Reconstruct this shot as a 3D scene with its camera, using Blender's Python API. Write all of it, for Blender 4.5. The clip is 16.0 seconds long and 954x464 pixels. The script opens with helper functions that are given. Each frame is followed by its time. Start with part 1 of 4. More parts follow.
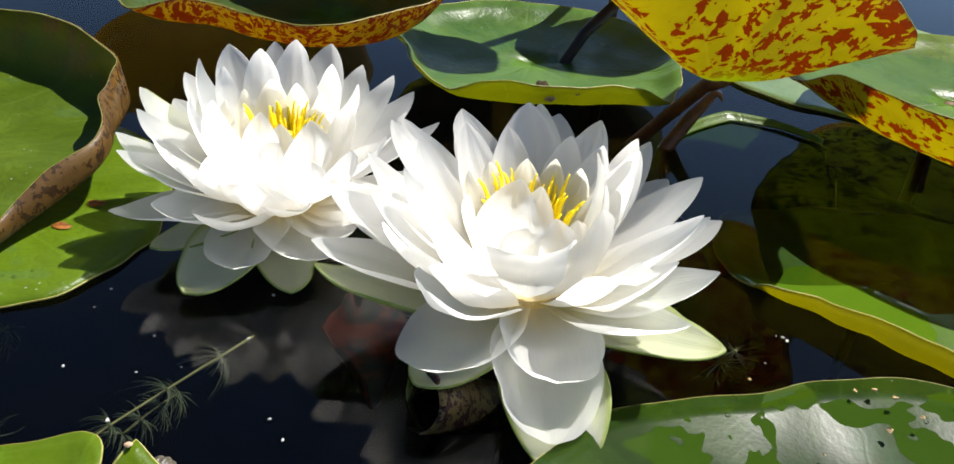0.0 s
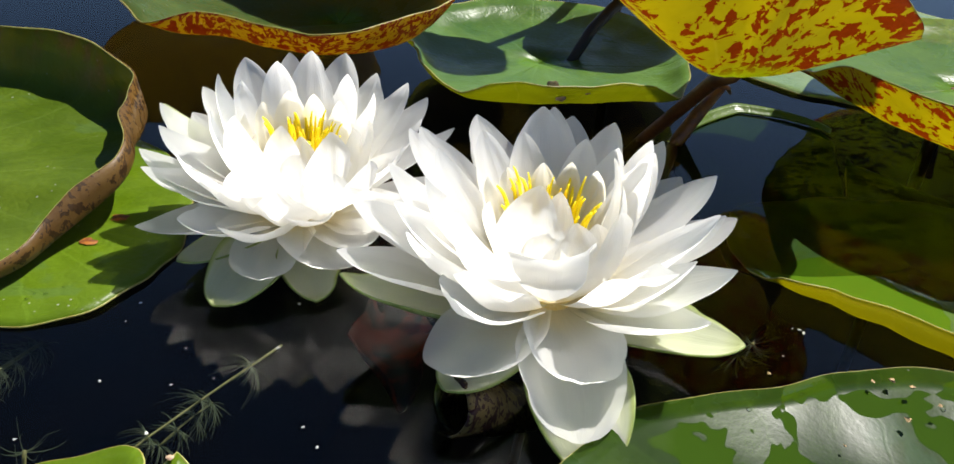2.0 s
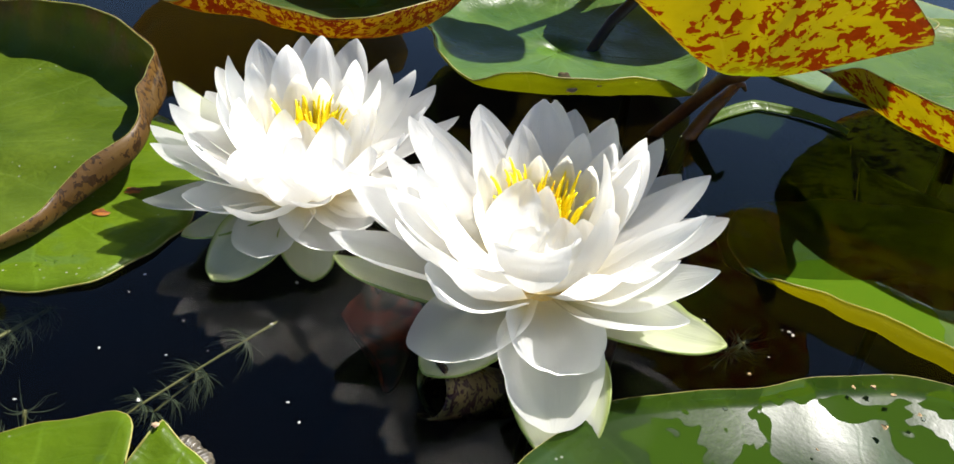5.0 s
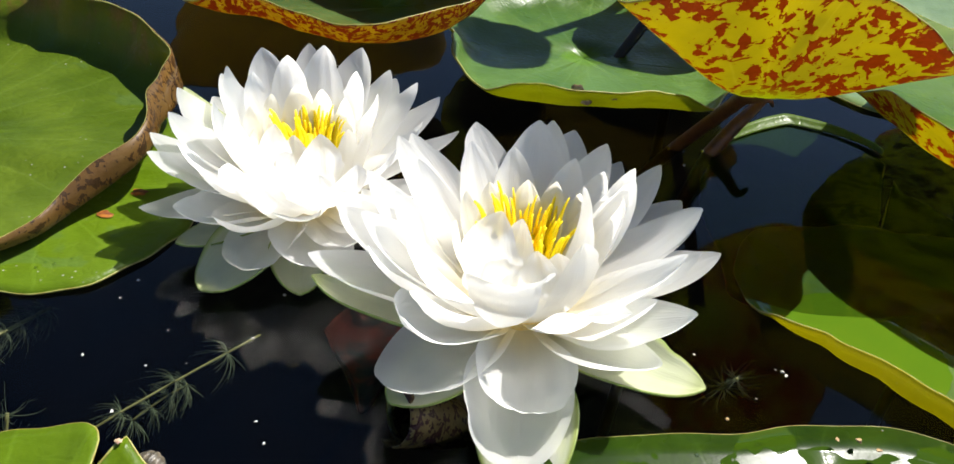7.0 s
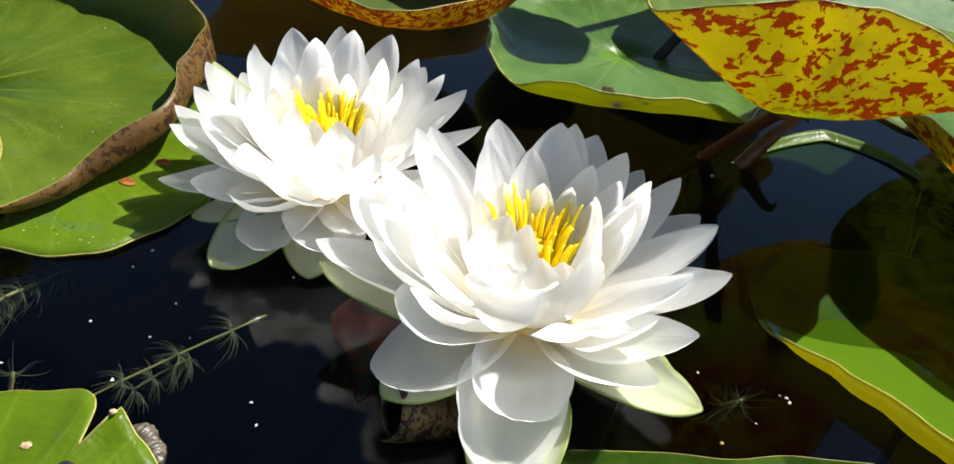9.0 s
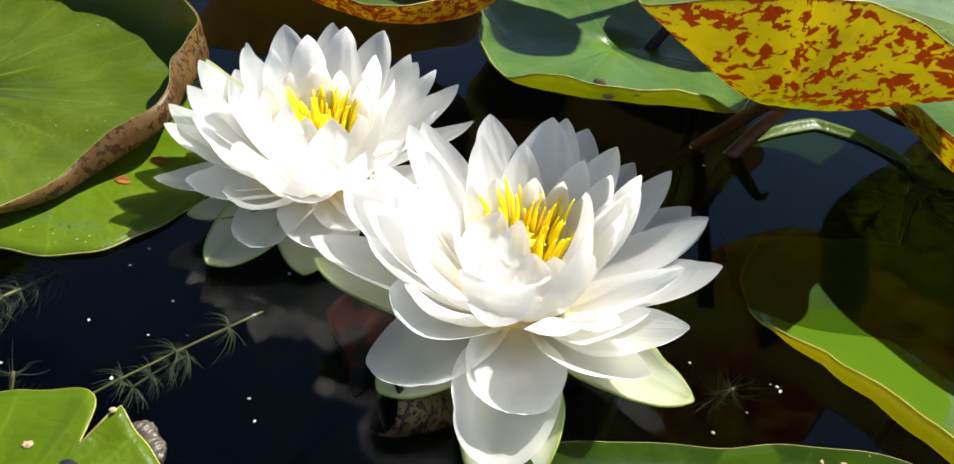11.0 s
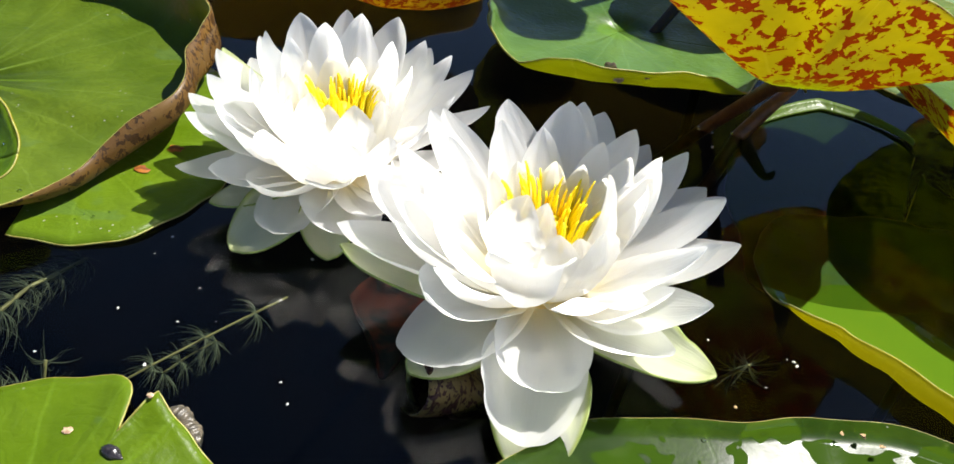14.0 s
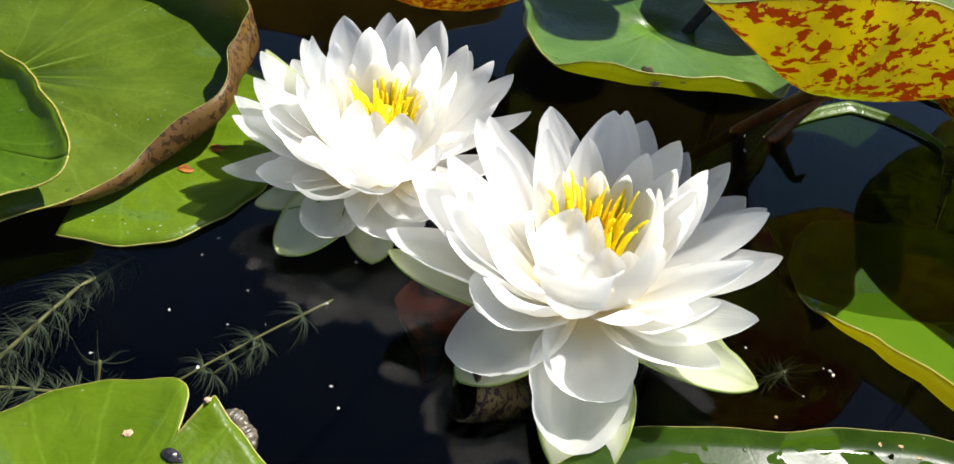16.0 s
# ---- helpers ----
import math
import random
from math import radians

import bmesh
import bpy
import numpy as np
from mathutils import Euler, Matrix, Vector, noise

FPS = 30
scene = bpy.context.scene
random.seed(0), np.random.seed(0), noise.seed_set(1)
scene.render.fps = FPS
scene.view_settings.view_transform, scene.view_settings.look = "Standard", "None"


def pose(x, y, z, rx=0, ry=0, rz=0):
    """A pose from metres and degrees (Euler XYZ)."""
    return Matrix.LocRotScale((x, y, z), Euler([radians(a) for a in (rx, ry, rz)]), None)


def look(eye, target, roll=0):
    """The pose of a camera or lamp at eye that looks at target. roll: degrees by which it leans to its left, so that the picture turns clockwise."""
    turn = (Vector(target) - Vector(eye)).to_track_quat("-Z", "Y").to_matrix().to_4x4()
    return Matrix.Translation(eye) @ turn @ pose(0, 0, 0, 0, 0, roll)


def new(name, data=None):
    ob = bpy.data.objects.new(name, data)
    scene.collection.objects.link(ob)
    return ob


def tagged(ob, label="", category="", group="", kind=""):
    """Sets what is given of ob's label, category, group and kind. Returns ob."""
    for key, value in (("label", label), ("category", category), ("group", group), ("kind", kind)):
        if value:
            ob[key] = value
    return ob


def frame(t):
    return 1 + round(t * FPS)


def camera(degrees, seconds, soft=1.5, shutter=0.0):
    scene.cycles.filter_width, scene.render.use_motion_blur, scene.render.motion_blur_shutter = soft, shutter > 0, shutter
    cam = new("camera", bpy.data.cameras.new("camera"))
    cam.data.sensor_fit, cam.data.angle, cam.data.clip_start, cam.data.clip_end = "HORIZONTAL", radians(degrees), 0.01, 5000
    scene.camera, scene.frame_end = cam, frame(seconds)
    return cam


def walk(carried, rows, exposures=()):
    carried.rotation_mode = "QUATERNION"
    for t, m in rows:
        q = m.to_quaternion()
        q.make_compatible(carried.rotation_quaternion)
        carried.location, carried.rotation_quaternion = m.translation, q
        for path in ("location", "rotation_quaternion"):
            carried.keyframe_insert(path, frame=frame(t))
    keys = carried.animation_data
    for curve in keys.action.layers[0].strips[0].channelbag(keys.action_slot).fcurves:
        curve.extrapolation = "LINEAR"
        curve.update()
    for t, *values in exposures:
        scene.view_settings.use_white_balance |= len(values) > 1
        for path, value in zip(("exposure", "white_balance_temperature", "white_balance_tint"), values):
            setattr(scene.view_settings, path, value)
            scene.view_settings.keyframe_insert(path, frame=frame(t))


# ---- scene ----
cam = camera(57.1, 16.0)
PATH = [
    (0, (0.02621, 0.02154, 0.16588), (0.0289, 1.7367, -0.8628), 6.57),
    (0.5, (0.02453, 0.01964, 0.16805), (0.0302, 1.7349, -0.8605), 6.68),
    (1, (0.02427, 0.01964, 0.16678), (0.0451, 1.7278, -0.8732), 6.62),
    (1.5, (0.02342, 0.01996, 0.16762), (0.0307, 1.7212, -0.8839), 6.37),
    (2, (0.02103, 0.01923, 0.17244), (0.0156, 1.7209, -0.8784), 4.66),
    (2.5, (0.0201, 0.01916, 0.17468), (0.0256, 1.7277, -0.865), 5.47),
    (3, (0.02148, 0.01674, 0.17369), (0.0232, 1.7342, -0.8511), 5.42),
    (3.5, (0.02687, 0.01341, 0.17669), (0.0243, 1.7195, -0.867), 5.94),
    (5.8, (0.04538, 0.02719, 0.18049), (-0.1112, 1.6888, -0.9216), 4.45),
    (6, (0.04981, 0.03277, 0.1822), (-0.1221, 1.6974, -0.913), 4.18),
    (6.5, (0.06086, 0.0384, 0.18696), (-0.1463, 1.6958, -0.9131), 4.37),
    (7, (0.05946, 0.0329, 0.1913), (-0.1802, 1.6479, -0.9638), 5.11),
    (7.5, (0.06169, 0.03405, 0.19349), (-0.2263, 1.6144, -0.998), 6.35),
    (8, (0.06505, 0.04176, 0.19753), (-0.2372, 1.6171, -0.997), 6.27),
    (8.5, (0.06848, 0.04161, 0.19865), (-0.2411, 1.603, -1.0122), 7.50),
    (9, (0.06716, 0.03985, 0.19615), (-0.2529, 1.6066, -1.0051), 7.91),
    (11.3, (0.06801, 0.03914, 0.20138), (-0.2308, 1.5907, -1.0248), 7.27),
    (11.5, (0.06489, 0.03783, 0.20223), (-0.2299, 1.5897, -1.0244), 7.12),
    (12, (0.06275, 0.03559, 0.20317), (-0.2361, 1.5788, -1.0334), 6.72),
    (12.5, (0.06108, 0.03297, 0.20282), (-0.2347, 1.576, -1.0348), 6.24),
    (13, (0.06097, 0.03293, 0.20009), (-0.2279, 1.575, -1.0403), 6.19),
    (13.5, (0.06202, 0.03529, 0.20228), (-0.2206, 1.5678, -1.0513), 6.08),
    (14, (0.05837, 0.03278, 0.20162), (-0.2128, 1.5706, -1.048), 7.28),
    (14.5, (0.05375, 0.03412, 0.20594), (-0.2147, 1.5727, -1.0434), 7.67),
    (15, (0.05164, 0.03802, 0.20995), (-0.2098, 1.5565, -1.0651), 7.21),
    (15.5, (0.0467, 0.03386, 0.21054), (-0.1945, 1.5425, -1.0801), 7.69),
    (16, (0.0437, 0.03156, 0.21039), (-0.2219, 1.5375, -1.0787), 8.05),
]
walk(cam, [(t, look(eye, target, roll)) for t, eye, target, roll in PATH], exposures=[(0, 1.03), (3.5, 1.03), (6, 1.17), (9, 1.18), (12, 1.18), (14.2, 1.34), (16, 1.24)])

# ---- world, sun, exposure ----
SUN_TO = Vector((0.45, 0.49, 1.0)).normalized()
world = bpy.data.worlds.new("sky")
scene.world = world
world.use_nodes = True
wn = world.node_tree.nodes
sky = wn.new("ShaderNodeTexSky")
sky.sky_type = "NISHITA"
sky.sun_disc = False
sky.dust_density = 0.5
sky.ozone_density = 3.0
sky.altitude = 1200
sky.sun_elevation = math.asin(SUN_TO.z)
sky.sun_rotation = math.atan2(SUN_TO.x, SUN_TO.y)
world.node_tree.links.new(sky.outputs[0], wn["Background"].inputs[0])
wn["Background"].inputs[1].default_value = 0.058
sun = new("sun", bpy.data.lights.new("sun", "SUN"))
sun.data.energy = 5.0
sun.data.angle = radians(0.55)
sun.data.color = (1.0, 0.96, 0.9)
sun.matrix_world = look(SUN_TO * 5, (0, 0, 0))


# ---- materials ----
class Nodes:
    """A short way to write node trees."""

    def __init__(self, name):
        self.mat = bpy.data.materials.new(name)
        self.mat.use_nodes = True
        self.tree = self.mat.node_tree
        self.tree.nodes.clear()
        self.out = self.tree.nodes.new("ShaderNodeOutputMaterial")

    def add(self, kind, outlet=0, props="", **inputs):
        node = self.tree.nodes.new("ShaderNode" + kind)
        if kind == "Math":
            node.operation = props
        elif kind == "TexVoronoi" and props:
            node.feature = props
        elif kind == "MapRange":
            node.interpolation_type = "SMOOTHSTEP"
        for key, value in inputs.items():
            place = node.inputs[int(key[1:])] if key[0] == "i" and key[1:].isdigit() else node.inputs[key.replace("_", " ")]
            self.put(place, value)
        return node.outputs[outlet]

    def put(self, place, value):
        if isinstance(value, bpy.types.NodeSocket):
            self.tree.links.new(value, place)
        elif isinstance(value, (tuple, list)) and len(value) == 3 and place.type == "RGBA":
            place.default_value = (*value, 1)
        else:
            place.default_value = value

    def math(self, op, a, b=0.0, c=0.0):
        return self.add("Math", props=op, i0=a, i1=b, i2=c)

    def mix(self, fac, a, b):
        return self.add("MixRGB", i0=fac, i1=a, i2=b)

    def ramp(self, value, lo, hi, a=0.0, b=1.0):
        return self.add("MapRange", i0=value, i1=lo, i2=hi, i3=a, i4=b)

    def noise(self, vec, scale, detail=4.0, rough=0.55, warp=0.0):
        return self.add("TexNoise", Vector=vec, Scale=scale, Detail=detail, Roughness=rough, Distortion=warp)

    def done(self, shader):
        self.tree.links.new(shader, self.out.inputs[0])
        return self.mat


def petal_material(name, base, foot, tip=None, green=None):
    n = Nodes(name)
    uv = n.add("UVMap")
    part_u, part_v = (n.add("SeparateXYZ", k, Vector=uv) for k in (0, 1))
    obj = n.add("TexCoord", 3)
    wide = n.math("MULTIPLY", part_u, 14.0)
    along = n.add("CombineXYZ", X=wide, Y=n.math("MULTIPLY", part_v, 1.2), Z=n.add("ObjectInfo", 5))
    veins = n.noise(along, 2.2, 3.0)
    blotch = n.noise(obj, 90.0, 3.0)
    colour = n.mix(n.ramp(part_v, 0.04, 0.38), foot, base)
    colour = n.mix(n.math("MULTIPLY", n.ramp(veins, 0.48, 0.72), 0.10), colour, (0.90, 0.885, 0.82))
    colour = n.mix(n.math("MULTIPLY", n.ramp(blotch, 0.5, 0.8), 0.10), colour, (0.89, 0.86, 0.78))
    if tip:
        colour = n.mix(n.math("MULTIPLY", n.ramp(part_v, 0.86, 1.0), 0.7), colour, tip)
    if green:
        edge = n.math("ABSOLUTE", n.math("SUBTRACT", part_u, 0.5))
        streak = n.math("ADD", n.math("MULTIPLY", veins, 0.5), n.math("MULTIPLY", part_v, 0.15))
        colour = n.mix(n.math("MULTIPLY", n.ramp(streak, 0.2, 0.5), 0.16), colour, green)
        colour = n.mix(n.ramp(edge, 0.43, 0.5), colour, (0.50, 0.58, 0.14))
    tone = n.ramp(n.add("ObjectInfo", 5), 0.0, 1.0, 0.08, 0.0)
    colour = n.mix(tone, colour, (0.42, 0.42, 0.40))
    bump = n.add("Bump", Strength=0.24, Distance=0.0006, Height=n.math("ADD", veins, n.math("MULTIPLY", blotch, 0.8)))
    face = n.add("BsdfPrincipled", Base_Color=colour, Roughness=0.48, Normal=bump, IOR=1.35)
    glow = n.add("BsdfTranslucent", Color=n.mix(0.35, colour, (0.99, 0.97, 0.925)), Normal=bump)
    sheet = n.add("MixShader", i0=0.72, i1=face, i2=glow)
    return n.done(n.add("MixShader", i0=0.12, i1=sheet, i2=n.add("BsdfTransparent", Color=(1.0, 0.99, 0.96))))


def leaf_material(name, dark, light, glow, rough=0.35, spots=None, amount=0.5, vein=None, see=0.35, wet=0.0, scale=1.0, ior=1.27, burn=0.0):
    dark, light, glow = (tuple(c * 0.94 for c in k) for k in (dark, light, glow))
    n = Nodes(name)
    uv = n.add("UVMap")
    x, y = (n.add("SeparateXYZ", k, Vector=uv) for k in (0, 1))
    radius = n.math("SQRT", n.math("ADD", n.math("MULTIPLY", x, x), n.math("MULTIPLY", y, y)))
    angle = n.math("DIVIDE", n.math("ARCTAN2", y, x), 6.28318)
    wide = n.noise(uv, 26.0 * scale, 4.0, 0.6)
    fine = n.noise(uv, 420.0, 3.0, 0.6)
    sway = n.math("ADD", n.math("MULTIPLY", angle, 17.0), n.math("MULTIPLY", n.noise(uv, 40.0, 2.0), 0.35))
    near = n.math("MULTIPLY", n.math("ABSOLUTE", n.math("SUBTRACT", n.math("FRACT", sway), 0.5)), n.math("MULTIPLY", radius, 0.37))
    veins = n.ramp(near, 0.0001, 0.0009, 1.0, 0.0)
    colour = n.mix(n.ramp(wide, 0.32, 0.68), dark, light)
    bent = n.add("MixRGB", i0=0.03, i1=uv, i2=n.add("TexNoise", 1, Vector=uv, Scale=60.0))
    net = n.add("TexVoronoi", props="DISTANCE_TO_EDGE", Vector=bent, Scale=150.0)
    cells = n.add("TexVoronoi", props="DISTANCE_TO_EDGE", Vector=bent, Scale=420.0)
    quilt = n.ramp(net, 0.0, 0.30)
    lace = n.ramp(net, 0.0, 0.07, 1.0, 0.0)
    if not spots:
        colour = n.mix(n.math("MULTIPLY", lace, 0.09), colour, tuple(c * 1.5 + 0.02 for c in light))
        colour = n.mix(n.math("MULTIPLY", n.ramp(cells, 0.0, 0.25, 1.0, 0.0), 0.25), colour, dark)
    colour = n.mix(n.math("MULTIPLY", n.ramp(fine, 0.42, 0.70), 0.5), colour, dark)
    if not spots:
        beam = n.noise(n.add("CombineXYZ", X=n.math("MULTIPLY", angle, 40.0), Y=n.math("MULTIPLY", radius, 30.0), Z=0.7), 1.6, 4.0, 0.6)
        colour = n.mix(n.math("MULTIPLY", n.ramp(beam, 0.40, 0.70), 0.30), colour, tuple(c * 0.62 for c in dark))
    if vein:
        colour = n.mix(n.math("MULTIPLY", veins, 0.5 if spots else 0.13), colour, vein)
        pale = n.ramp(n.noise(uv, 9.0, 3.0, 0.6), 0.45, 0.75)
        colour = n.mix(n.math("MULTIPLY", pale, 0.35), colour, tuple(min(1.0, c * 1.5 + 0.02) for c in light))
        bloom = n.ramp(n.noise(uv, 15.0, 4.0, 0.6, 0.4), 0.55, 0.58)
        colour = n.mix(n.math("MULTIPLY", bloom, 0.35), colour, n.mix(0.5, colour, (0.05, 0.12, 0.07)))
        dots = n.add("TexVoronoi", Vector=uv, Scale=260.0, Randomness=1.0)
        dust = n.math("MULTIPLY", n.ramp(dots, 0.06, 0.14, 1.0, 0.0), n.ramp(n.noise(uv, 50.0, 2.0), 0.52, 0.62))
        colour = n.mix(n.math("MULTIPLY", dust, 0.6), colour, (0.45, 0.46, 0.36))
        stain = n.ramp(n.noise(uv, 130.0, 5.0, 0.7), 0.70, 0.76)
        colour = n.mix(n.math("MULTIPLY", stain, 0.7), colour, (0.10, 0.06, 0.015))
        navel = n.ramp(n.math("ADD", radius, n.math("MULTIPLY", wide, 0.008)), 0.013, 0.0165, 1.0, 0.0)
        colour = n.mix(n.math("MULTIPLY", navel, 0.0 if spots else 0.6), colour, (light[0] * 1.1, light[1] * 1.25, light[2] * 0.3))
    shine = glow
    if burn:
        streak = n.noise(n.add("CombineXYZ", X=n.math("MULTIPLY", angle, 26.0), Y=n.math("MULTIPLY", radius, 22.0), Z=0.3), 2.2, 5.0, 0.62)
        scorch = n.math("MULTIPLY", n.ramp(radius, burn, burn + 0.020), n.ramp(streak, 0.44, 0.60))
        colour = n.mix(n.math("MULTIPLY", scorch, 0.9), colour, n.mix(n.ramp(fine, 0.3, 0.7), (0.075, 0.040, 0.012), (0.20, 0.090, 0.035)))
    if spots:
        ragged = n.math("ADD", n.math("MULTIPLY", n.noise(uv, 150.0 * scale, 5.0, 0.62, 0.15), 0.60), n.math("MULTIPLY", n.noise(uv, 34.0 * scale, 2.0, 0.5), 0.22))
        facet = n.add("TexVoronoi", 1, Vector=bent, Scale=330.0 * scale)
        patch = n.math("ADD", ragged, n.math("MULTIPLY", n.add("SeparateXYZ", 0, Vector=facet), 0.18))
        mask = n.ramp(patch, 0.5 + amount, 0.508 + amount)
        rust = n.mix(n.ramp(fine, 0.35, 0.7), spots, tuple(c * 0.55 for c in spots))
        colour = n.mix(mask, colour, rust)
        root = n.math("MULTIPLY", n.ramp(n.math("ADD", radius, n.math("MULTIPLY", wide, 0.008)), 0.012, 0.030, 1.0, 0.0), 0.85)
        colour = n.mix(root, colour, (0.17, 0.31, 0.012))
        shine = n.mix(mask, n.mix(n.ramp(wide, 0.3, 0.7), glow, light), tuple(c * 0.9 for c in spots))
        shine = n.mix(root, shine, (0.42, 0.62, 0.02))
    height = n.math("SUBTRACT", n.math("MULTIPLY", fine, 0.5), n.math("MULTIPLY", veins, 0.12))
    height = n.math("ADD", height, n.math("MULTIPLY", wide, 0.5 if wet else 1.5))
    gloss = n.ramp(n.noise(uv, 30.0, 4.0, 0.6, 0.5), 0.35, 0.65, rough * (0.9 if wet else 0.65), rough * (1.1 if wet else 1.25))
    height = n.math("ADD", height, n.math("MULTIPLY", quilt, 0.0 if spots or wet else 0.22))
    bump = n.add("Bump", Strength=0.32, Distance=0.0010, Height=height)
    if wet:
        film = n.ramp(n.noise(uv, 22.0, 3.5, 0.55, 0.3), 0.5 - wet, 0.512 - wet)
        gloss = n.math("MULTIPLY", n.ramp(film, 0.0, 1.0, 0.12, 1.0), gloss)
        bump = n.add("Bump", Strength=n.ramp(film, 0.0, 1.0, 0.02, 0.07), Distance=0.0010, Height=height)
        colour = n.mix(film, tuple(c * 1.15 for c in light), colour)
    face = n.add("BsdfPrincipled", Base_Color=colour, Roughness=gloss, Normal=bump, IOR=ior)
    through_light = n.add("BsdfTranslucent", Color=shine, Normal=bump)
    return n.done(n.add("MixShader", i0=see, i1=face, i2=through_light))


def plain_material(name, a, b, scale=200.0, rough=0.5, bump=0.3, see=0.0):
    n = Nodes(name)
    obj = n.add("TexCoord", 3)
    wide = n.noise(obj, scale, 4.0, 0.6)
    fine = n.noise(obj, scale * 7, 2.0)
    colour = n.mix(n.ramp(wide, 0.35, 0.65), a, b)
    colour = n.mix(n.math("MULTIPLY", n.ramp(fine, 0.5, 0.8), 0.3), colour, tuple(c * 0.6 for c in a))
    relief = n.add("Bump", Strength=bump, Distance=0.0004, Height=n.math("ADD", wide, fine))
    face = n.add("BsdfPrincipled", Base_Color=colour, Roughness=rough, Normal=relief)
    if see:
        face = n.add("MixShader", i0=see, i1=face, i2=n.add("BsdfTranslucent", Color=colour))
    return n.done(face)


def water_material():
    n = Nodes("pond_water")
    obj = n.add("TexCoord", 3)
    ripple = n.noise(obj, 18.0, 2.0)
    bump = n.add("Bump", Strength=0.0006, Distance=0.004, Height=ripple)
    clear = n.add("BsdfTransparent", Color=(0.62, 0.66, 0.66))
    gloss = n.add("BsdfGlossy", Color=(1, 1, 1), Roughness=0.0, Normal=bump)
    return n.done(n.add("MixShader", i0=n.add("Fresnel", IOR=1.25, Normal=bump), i1=clear, i2=gloss))


def bed_material():
    n = Nodes("pond_bed")
    obj = n.add("TexCoord", 3)
    # Mud kept near-black: the dimness of deep water is put in its colour.
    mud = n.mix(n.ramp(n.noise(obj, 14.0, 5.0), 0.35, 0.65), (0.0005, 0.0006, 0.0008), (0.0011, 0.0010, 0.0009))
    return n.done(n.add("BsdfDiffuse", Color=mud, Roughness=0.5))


WATER = water_material()
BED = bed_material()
PETAL = petal_material("white_petal", (0.930, 0.926, 0.908), (0.93, 0.87, 0.68))
INNER = petal_material("cream_inner_petal", (0.925, 0.895, 0.77), (0.92, 0.84, 0.52))
SEPAL = petal_material("greenish_white_sepal", (0.91, 0.90, 0.82), (0.66, 0.70, 0.34), tip=(0.60, 0.66, 0.24), green=(0.62, 0.68, 0.30))
SEPALBACK = plain_material("olive_green_sepal_back", (0.20, 0.27, 0.06), (0.34, 0.40, 0.14), 120.0, 0.5, 0.2, see=0.3)
CREAM = plain_material("cream_receptacle", (0.85, 0.66, 0.24), (0.90, 0.78, 0.42), 200.0, 0.5, 0.2, see=0.4)
STAMEN = plain_material("yellow_stamen", (0.98, 0.84, 0.015), (0.98, 0.90, 0.05), 500.0, 0.5, 0.2, see=0.5)
ANTHER = plain_material("orange_yellow_stamen", (0.97, 0.74, 0.010), (0.98, 0.84, 0.02), 500.0, 0.5, 0.2, see=0.5)
SCORCHED = leaf_material("green_leaf_face_with_brown_rim", (0.060, 0.104, 0.006), (0.115, 0.172, 0.012), (0.32, 0.46, 0.02), vein=(0.20, 0.28, 0.05), rough=0.46, burn=0.083, ior=1.22)
GREEN = leaf_material("green_leaf_face", (0.040, 0.092, 0.003), (0.078, 0.150, 0.005), (0.30, 0.46, 0.02), vein=(0.18, 0.28, 0.03), rough=0.42)
BRIGHT = leaf_material("fresh_green_leaf_face", (0.072, 0.130, 0.003), (0.110, 0.178, 0.005), (0.27, 0.42, 0.02), vein=(0.20, 0.34, 0.03), rough=0.42)
PALEPAD = leaf_material("pale_green_leaf_face", (0.075, 0.125, 0.022), (0.12, 0.18, 0.035), (0.3, 0.4, 0.05), rough=0.3)
WETPALE = leaf_material("pale_wet_leaf_face", (0.16, 0.24, 0.08), (0.26, 0.34, 0.14), (0.3, 0.4, 0.05), rough=0.14, ior=1.7)
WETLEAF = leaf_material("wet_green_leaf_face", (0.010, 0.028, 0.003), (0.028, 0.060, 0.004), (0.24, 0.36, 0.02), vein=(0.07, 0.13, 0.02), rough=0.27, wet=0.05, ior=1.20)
UNDER = leaf_material("yellow_leaf_back", (0.29, 0.28, 0.012), (0.37, 0.34, 0.016), (0.66, 0.60, 0.02), vein=(0.55, 0.50, 0.10), rough=0.45, see=0.6)
THINWET = leaf_material("thin_wet_leaf_face", (0.036, 0.092, 0.006), (0.070, 0.150, 0.008), (0.58, 0.54, 0.02), vein=(0.15, 0.24, 0.04), rough=0.34, wet=-0.05, see=0.40, ior=1.30)
THINGREEN = leaf_material("thin_cool_green_leaf_face", (0.036, 0.092, 0.012), (0.088, 0.170, 0.028), (0.62, 0.64, 0.03), vein=(0.20, 0.32, 0.12), rough=0.42, see=0.30, ior=1.25)
THIN = leaf_material("thin_green_leaf_face", (0.060, 0.140, 0.020), (0.120, 0.220, 0.040), (0.78, 0.70, 0.06), vein=(0.15, 0.25, 0.08), rough=0.32, see=0.5)
MOTTLED = leaf_material("red_mottled_leaf_back", (0.30, 0.255, 0.010), (0.40, 0.345, 0.014), (0.72, 0.60, 0.022), rough=0.42, spots=(0.30, 0.040, 0.009), amount=0.022, scale=0.72, vein=(0.55, 0.48, 0.07), see=0.6)
